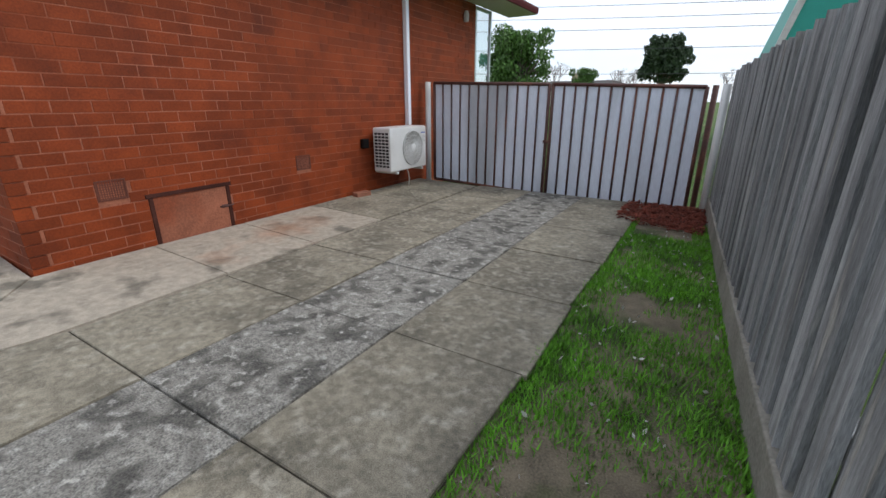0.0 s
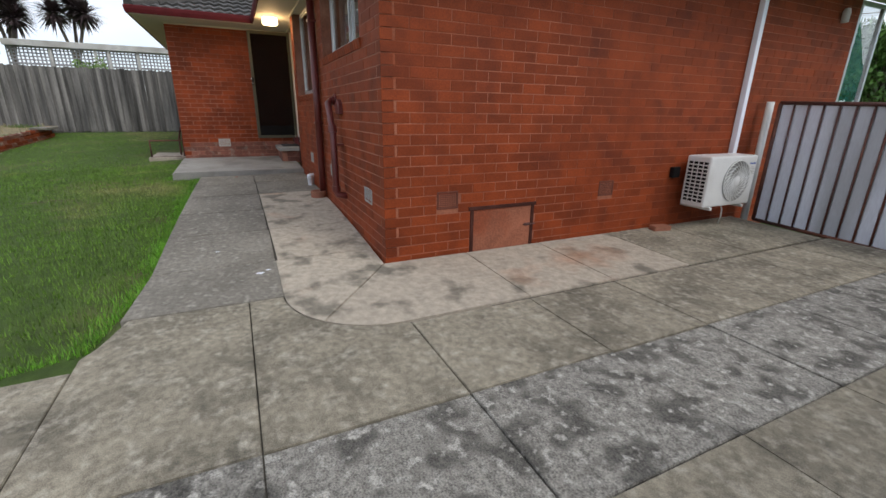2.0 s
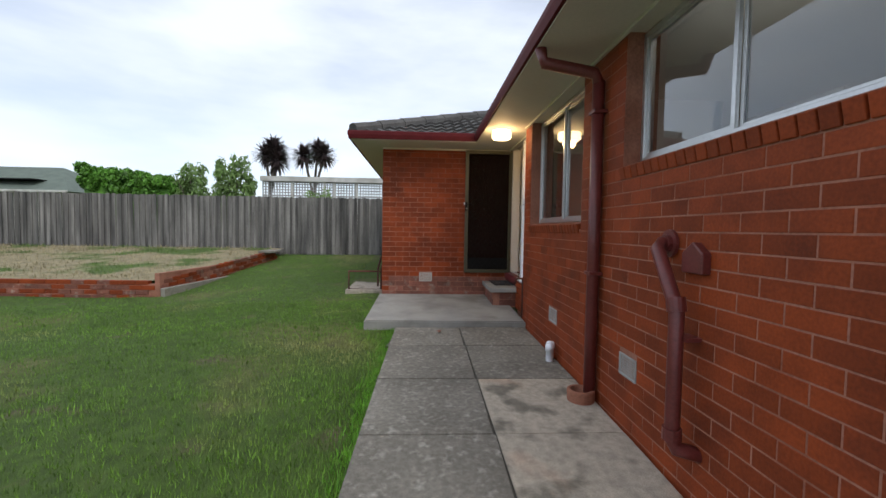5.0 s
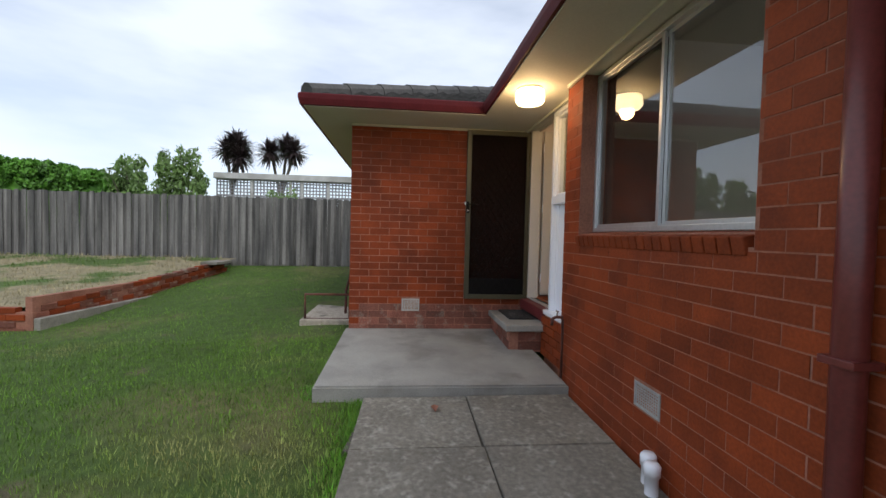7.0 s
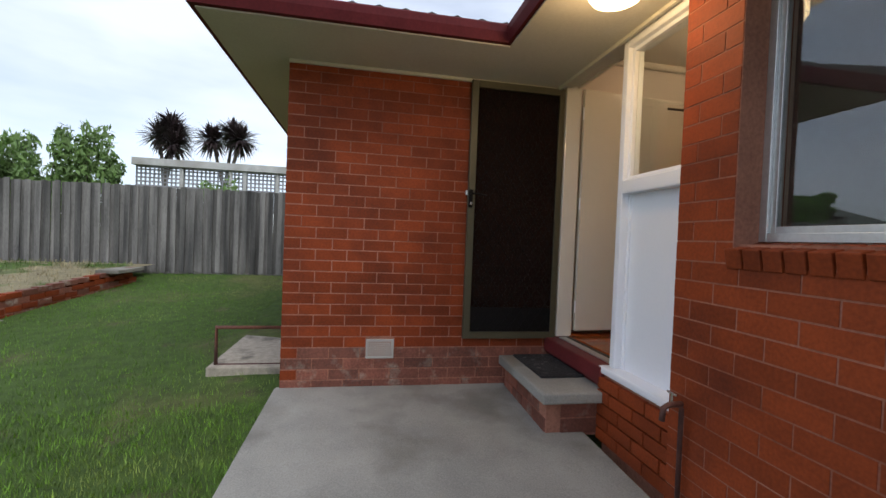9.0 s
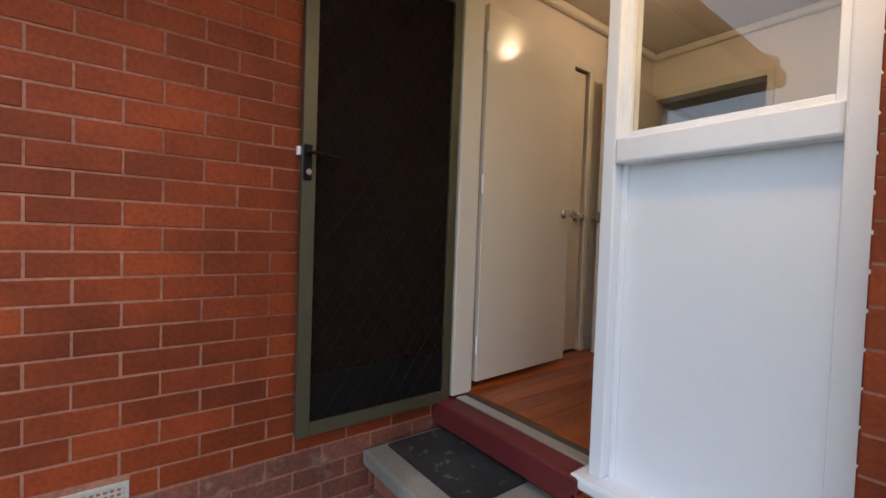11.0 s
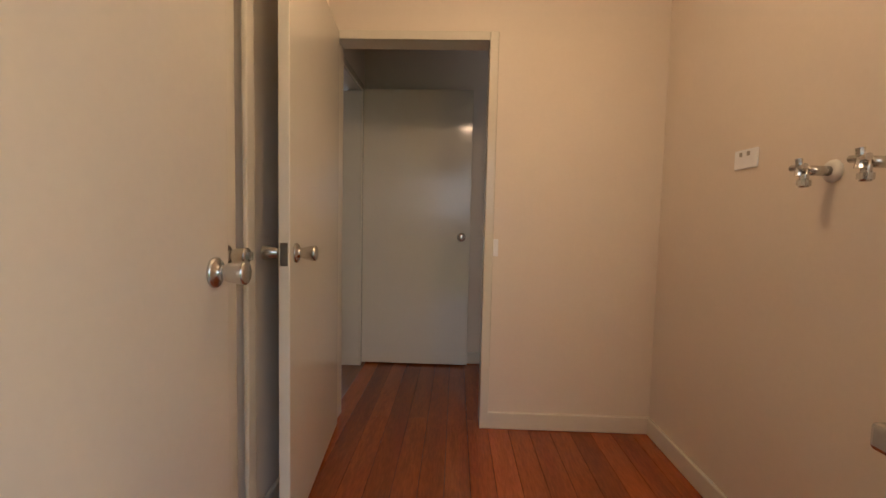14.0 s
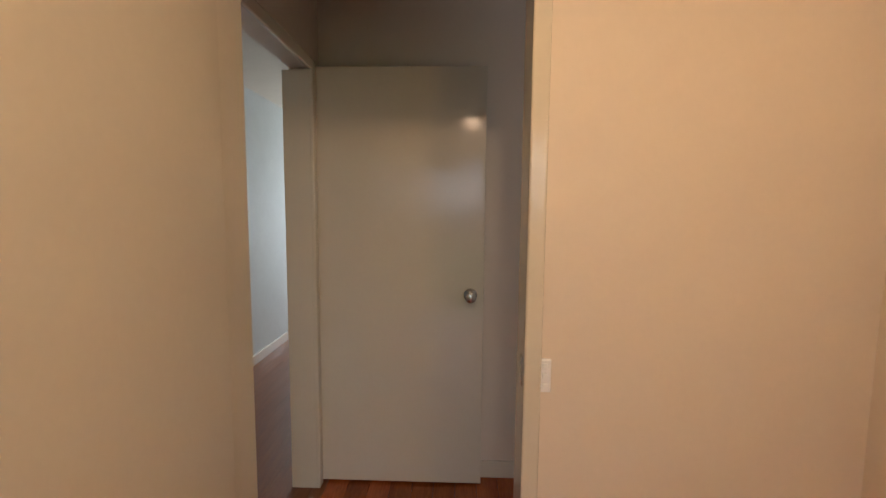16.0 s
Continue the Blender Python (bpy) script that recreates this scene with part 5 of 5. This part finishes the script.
def shrub(name, label, centre, tall, wide, n, mat):
    s = thing(name, label, "shrub", "shrubs behind the fence")
    st = bmesh.new()
    tips = []
    for i in range(14):
        tip = (centre[0] + random.uniform(-wide, wide) * 0.6, centre[1] + random.uniform(-wide, wide), centre[2] + tall * random.uniform(0.6, 1.02))
        rod(st, (centre[0], centre[1], centre[2]), tip, 0.025, 6, 0.008)
        tips.append(tip)
    part("stems", st, M_trunk, s)
    balls = [((t[0], t[1], t[2] - 0.35 * k), (wide * 0.3, wide * random.uniform(0.12, 0.4), random.uniform(0.12, 0.35))) for t in tips for k in range(5)]
    leaves("leaves", n, in_balls(balls), (0.05, 0.11), mat, s, 0.35)


shrub("shrub", "leafy green shrub behind the fence", (-18.4, -8.0, 1.0), 2.5, 0.85, 4600, M_bush)
shrub("shrub", "tall leafy green shrub behind the fence", (-18.4, -7.0, 1.0), 2.85, 0.6, 3600, M_bush)
shrub("shrub", "small bright green shrub behind the fence", (-18.2, -4.1, 1.0), 1.75, 0.4, 1100, M_bush)

per = thing("pergola_screen", "white timber beam on posts with grey lattice panels", "pergola")
part("beam", B(-19.1, -18.9, -6.3, -1.0, 3.25, 3.43, 0.01), M_timber_white, per)
for yy in (-5.2, -4.05, -3.7, -2.9):
    part("post", B(-19.06, -18.98, yy - 0.04, yy + 0.04, 0.9, 3.25, 0.006), M_timber_white, per)
for z in (3.24, 2.75):
    part("slat", B(-19.16, -19.12, -6.3, -1.0, z - 0.02, z + 0.02), M_lattice, per)
bm = bmesh.new()
yy = -6.3
while yy < -1.0:
    box(bm, -19.15, -19.13, yy, yy + 0.035, 2.2, 3.25)
    yy += 0.1
z = 2.25
while z < 3.25:
    box(bm, -19.13, -19.115, -6.3, -1.0, z, z + 0.035)
    z += 0.1
part("lattice", bm, M_lattice, per, "grey timber lattice")


def cordyline(base, height, heads):
    t = thing("palm_tree", "purple-leaved cabbage palm with spiky heads", "tree", "palms behind the fence")
    tr_bm = bmesh.new()
    verts, faces = [], []
    fork = Vector((base[0], base[1], base[2] + height * 0.55))
    rod(tr_bm, base, fork, 0.12, 8, 0.09)
    for h in heads:
        c = Vector((base[0] + random.uniform(-0.5, 0.5), base[1] + h[0], base[2] + height + h[1]))
        rod(tr_bm, fork, c, 0.07, 7, 0.05)
        for i in range(260):
            d = Vector((random.gauss(0, 1), random.gauss(0, 1), random.gauss(0.15, 0.8))).normalized()
            L = random.uniform(0.55, 0.85)
            sidev = d.cross(Vector((0, 0, 1)))
            sidev = (sidev.normalized() if sidev.length > 0.01 else Vector((1, 0, 0))) * 0.036
            p1, p2 = c + d * L * 0.6, c + d * L - Vector((0, 0, 0.12 * L))
            k = len(verts)
            verts += [c - sidev * 0.5, c + sidev * 0.5, p1 + sidev, p1 - sidev, p2]
            faces += [(k, k + 1, k + 2, k + 3), (k + 3, k + 2, k + 4)]
    part("trunk", tr_bm, M_trunk, t)
    raw("crown", verts, faces, M_palm, t)


cordyline((-24, -7.7, 0.8), 4.2, ((-0.35, 0.05), (0.3, 0.1), (0.0, 0.45), (0.45, -0.35)))
cordyline((-24, -5.7, 0.8), 4.2, ((-0.4, -0.05), (0.1, 0.35), (0.55, 0.0)))

nh = thing("neighbour_house", "low house with a green tiled roof", "house")
part("wall", B(-36, -30, -34, -22.6, 0.8, 3.6), M_pale, nh)
rv = [(-29.4, -35, 3.5), (-29.4, -21.2, 3.5), (-36.6, -21.2, 3.5), (-36.6, -35, 3.5), (-33, -31, 5.3), (-33, -24.3, 5.3)]
raw("roof", rv, [(0, 1, 5, 4), (1, 2, 5), (2, 3, 4, 5), (3, 0, 4), (0, 3, 2, 1)], M_greenroof, nh, "green tiled hip roof")
part("gutter", B(-29.4, -29.3, -35, -21.2, 3.42, 3.55, 0.02), M_timber_white, nh)
part("solar_panel", B(-31.6, -29.9, -29, -23.6, 4.2, 4.26), M_dark, nh, "dark solar panels")

# ---- beyond the gate ----


def tree(name, label, base, height, crown, n, mat, size=(0.08, 0.2)):
    t = thing(name, label, "tree", "trees beyond the gate")
    bm = bmesh.new()
    top = Vector((base[0], base[1], base[2] + height * 0.55))
    rod(bm, base, top, height * 0.028, 9, height * 0.016)
    for c, r in crown:
        rod(bm, top - Vector((0, 0, height * random.uniform(0, 0.2))), c, height * 0.012, 6, height * 0.003)
    part("trunk", bm, M_trunk, t)
    leaves("crown", n, in_balls(crown), size, mat, t)


def bare_tree(base, height):
    t = thing("bare_tree", "leafless winter tree beyond the gate", "tree", "bare trees")
    bm = bmesh.new()

    def grow(p, d, L, r, depth):
        q = p + d * L
        rod(bm, p, q, r, 5, r * 0.65)
        if depth:
            for i in range(3):
                nd = (d + Vector((random.uniform(-0.75, 0.75), random.uniform(-0.75, 0.75), random.uniform(-0.1, 0.55)))).normalized()
                grow(q, nd, L * random.uniform(0.6, 0.8), r * 0.6, depth - 1)
    grow(Vector(base), Vector((0, 0, 1)), height * 0.33, height * 0.02, 5)
    part("branch", bm, M_twig, t)


def crown_balls(c, r, n, flat=1.0):
    out = []
    for i in range(n):
        a = random.uniform(0, 6.28)
        k = random.uniform(0.2, 0.85) * r
        out.append(((c[0] + k * math.cos(a), c[1] + k * math.sin(a) * 0.6, c[2] + random.uniform(-0.8, 0.8) * r * flat), tuple(r * random.uniform(0.12, 0.34) for _ in range(3))))
    return out


tree("tree", "large leafy green tree beyond the house front", (-10.9, 27, 0), 5.6, crown_balls((-11.1, 27, 3.8), 2.35, 70, 0.75), 14000, M_leaf, (0.06, 0.15))
tree("tree", "tall dark green rounded tree across the street", (-5.1, 50, 0), 7.6, crown_balls((-5.1, 50, 5.3), 2.4, 70, 0.95), 11000, M_leaf_dark, (0.09, 0.22))
tree("tree", "low green tree across the street", (-13.3, 52, 0), 4.6, crown_balls((-13.3, 52, 3.7), 1.7, 36, 0.7), 4000, M_leaf, (0.07, 0.17))
bare_tree((-15.8, 50, 0), 5.6)
bare_tree((-9.6, 52, 0), 4.9)
bare_tree((-8.2, 53, 0), 4.6)
bare_tree((0.4, 52, 0), 4.0)
oh = thing("street_house", "house across the street with a brown tiled roof", "house")
part("wall", B(-24, -8, 58, 66, 0, 2.6), M_pale, oh)
raw("roof", [(-24.6, 57.4, 2.6), (-7.4, 57.4, 2.6), (-7.4, 66.6, 2.6), (-24.6, 66.6, 2.6), (-20, 62, 4.0), (-12, 62, 4.0)], [(0, 1, 5, 4), (1, 2, 5), (2, 3, 4, 5), (3, 0, 4)], M_tile_rest, oh)
part("chimney", B(-16.4, -14.8, 58.4, 59.6, 2.2, 4.75, 0.03), M_tan, oh, "tan brick chimney")
for i, (z0, z1) in enumerate(((7.3, 4.6), (5.8, 4.0), (9.2, 5.4), (8.3, 5.0), (4.0, 3.0))):
    pts = [(-30 + 60 * k / 24, 32 + i * 0.2, z0 + (z1 - z0) * k / 24 - 0.5 * (1 - (2 * k / 24 - 1) ** 2)) for k in range(25)]
    tagged(part("power_line", pipe(pts, 0.016, 5), M_cable), "thin overhead power line across the street", "power line", "power lines")
nb = thing("neighbour_shed", "neighbouring building with teal wall sheet and pale gable trim", "building")
gp = [(0.86, 0), (0.86, 2.3), (1.15, 3.4), (1.6, 5.0), (5, 5.0), (5, 0)]
raw("wall", [(x, 12, z) for x, z in gp] + [(x, 20, z) for x, z in gp], [(0, 1, 2, 3, 4, 5), (11, 10, 9, 8, 7, 6)] + [(k, (k + 6), (k + 1) % 6 + 6, (k + 1) % 6) for k in range(6)], M_teal, nb)
raw("barge_board", [(0.76, 11.95, 2.1), (0.87, 11.95, 2.1), (1.62, 11.95, 4.95), (1.46, 11.95, 4.95), (0.76, 12.1, 2.1), (0.87, 12.1, 2.1), (1.62, 12.1, 4.95), (1.46, 12.1, 4.95)], [(0, 1, 2, 3), (7, 6, 5, 4), (0, 3, 7, 4), (1, 5, 6, 2)], M_timber_white, nb, "pale gable board")

# ---- mulch, grass ----
verts, faces = [], []
for i in range(2600):
    px, py = random.uniform(-0.72, 0.12), random.uniform(4.45, 5.66)
    if py < 4.75 - 0.35 * (px + 0.1) - 0.25 * random.random():
        continue
    q = Euler((random.uniform(-0.6, 0.6), random.uniform(-0.6, 0.6), random.uniform(0, 6.3))).to_matrix()
    L, w = random.uniform(0.015, 0.04), random.uniform(0.004, 0.01)
    p = Vector((px, py, 0.155 + random.uniform(0, 0.04)))
    k = len(verts)
    verts += [p + q @ Vector(c) for c in ((-L, -w, 0), (L, -w * 0.6, 0), (L * 0.8, w, 0), (-L, w, 0), (0, 0, 0.008))]
    faces += [(k, k + 1, k + 4), (k + 1, k + 2, k + 4), (k + 2, k + 3, k + 4), (k + 3, k, k + 4)]
tagged(raw("mulch", verts, faces, M_mulch), "loose reddish bark mulch by the gate", "mulch", kind="stuff")
BASE_M = [(-0.6, 4.95), (0.1, 4.6), (0.08, 5.7), (-0.66, 5.7)]
tagged(raw("mulch_bed", [(x, y, 0.152) for x, y in BASE_M], [(0, 1, 2, 3)], M_mulch), "red mulch bed in front of the gate", "mulch", kind="stuff")


def lawn_spot():
    while True:
        r = random.random()
        if r < 0.55:
            x, y = random.uniform(-10.5, -2.9), -0.85 - random.random() ** 1.6 * 6.5
        elif r < 0.9:
            x, y = random.uniform(-17, -8.7), random.uniform(-10, -1.2)
        else:
            x, y = random.uniform(-17, -3), random.uniform(-14, -1.2)
        edge = float(np.interp(x, (-10.5, -8.72, -8.7, -4.2, -3.2, -2.95), (-1.25, -1.25, -0.84, -0.96, -1.12, -1.9)))
        if y > edge + random.uniform(-0.03, 0.025):
            continue
        if x < -11.2 and y < -5.2 - 0.12 * (x + 11.2) * -1:
            continue
        if x < -10.45 and y > -1.2 or (x < -11.1 and y > -1.95):
            continue
        return x, y, lawn(x, y) - 0.01


tagged(blades("lawn_grass", 130000, lawn_spot, (0.014, 0.042), M_blade, None, 0.9, 0.09), "short mown green grass with dry patches", "grass", kind="stuff")


def edge_spot():
    x = random.uniform(-9.0, -3.0)
    e = float(np.interp(x, (-8.72, -8.7, -4.2, -3.2, -2.95), (-1.25, -0.84, -0.96, -1.12, -1.9)))
    y = e - abs(random.gauss(0, 0.07)) + 0.01
    return x, y, lawn(x, y) - 0.01


tagged(blades("edge_grass", 5000, edge_spot, (0.02, 0.055), M_blade_lush, None, 0.9, 0.07), "longer grass along the path edge", "grass", kind="stuff")


def verge_spot():
    while True:
        y = random.uniform(-1.0, 4.95)
        u = random.random()
        x = -0.55 + u * (fx(y) + 0.5)
        den = 0.45 + 0.9 * noise.noise((x * 1.8 + 3, y * 1.8, 0.3)) + 0.5 * noise.noise((x * 6, y * 6, 1.3))
        if u < 0.12 or u > 0.9:
            den += 0.35
        if random.random() < den and not (y > 4.3 and 0.1 < u < 0.8):
            return x, y, 0.14


tagged(blades("verge_grass", 42000, verge_spot, (0.012, 0.042), M_blade_lush, None, 1.0, 0.13), "patchy bright green grass beside the fence", "grass", kind="stuff")


def bed_spot():
    x, y = random.uniform(-16.6, -11.4), random.uniform(-13, -5.0)
    if y > -5.42 - (x + 11.22) * 0.13:
        y -= 1
    return x, y, 0.6 + (-11.4 - x) * 0.072


tagged(blades("bed_grass", 12000, bed_spot, (0.03, 0.08), M_straw_blade, None, 0.9, 0.12), "dry straw-coloured grass in the raised bed", "grass", kind="stuff")


def leaf_spot():
    y = random.uniform(-0.5, 4.6)
    return random.uniform(-0.5, fx(y) - 0.05), y, 0.158


tagged(leaves("leaf_litter", 260, leaf_spot, (0.008, 0.02), M_pale, None, 0.5), "scattered dry leaf litter and petals", "leaves", kind="stuff")

# ---- bricks, last ----
lay_bricks(wall_east, ("x", -3.87, 1), 0.83, 7.45, 0.16, SOF, [HATCH, V1, V2], lambda u, z: u < 2.9, 0.0, 0.122)
lay_bricks(wall_south, ("y", 0.83, -1), -8.905, -3.87, 0.16, SOF, [(W1[0], W1[1], W1[2], 9), (W2[0], W2[1], W2[2], 9), VB0, VB1, VB2], lambda u, z: u > -6.6 and z < 2.0, 0.122, 0.0, flip=True)
lay_bricks(wall_wing, ("x", -10.47, 1), -1.18, 0.97, 0.5, SOF, [WV], lambda u, z: True, 0.0, 0.122, bare_below=0.86, EC=0.0825, EL=0.231)
rest = []
for c in range(30):
    zc = 0.5 + (c + 0.5) * 0.0825
    u = -10.47 - (0.0 if c % 2 else 0.122)
    while u > -14:
        rest.append((u - BRICK_LEN, u, -1.18, -1.064, zc - 0.0355, zc + 0.0355))
        u -= EL
tagged(boxes_mesh("brickwork", rest, M_brick_rest, wall_wing), kind="stuff")
rest = []
for c in range(34):
    zc = 0.16 + (c + 0.5) * EC
    for s in range(1):
        rest.append((-8.911, -8.807, 0.85, 0.95, zc - 0.0355, zc + 0.0355))
boxes_mesh("brick_return", rest, M_brick_rest, wall_south)
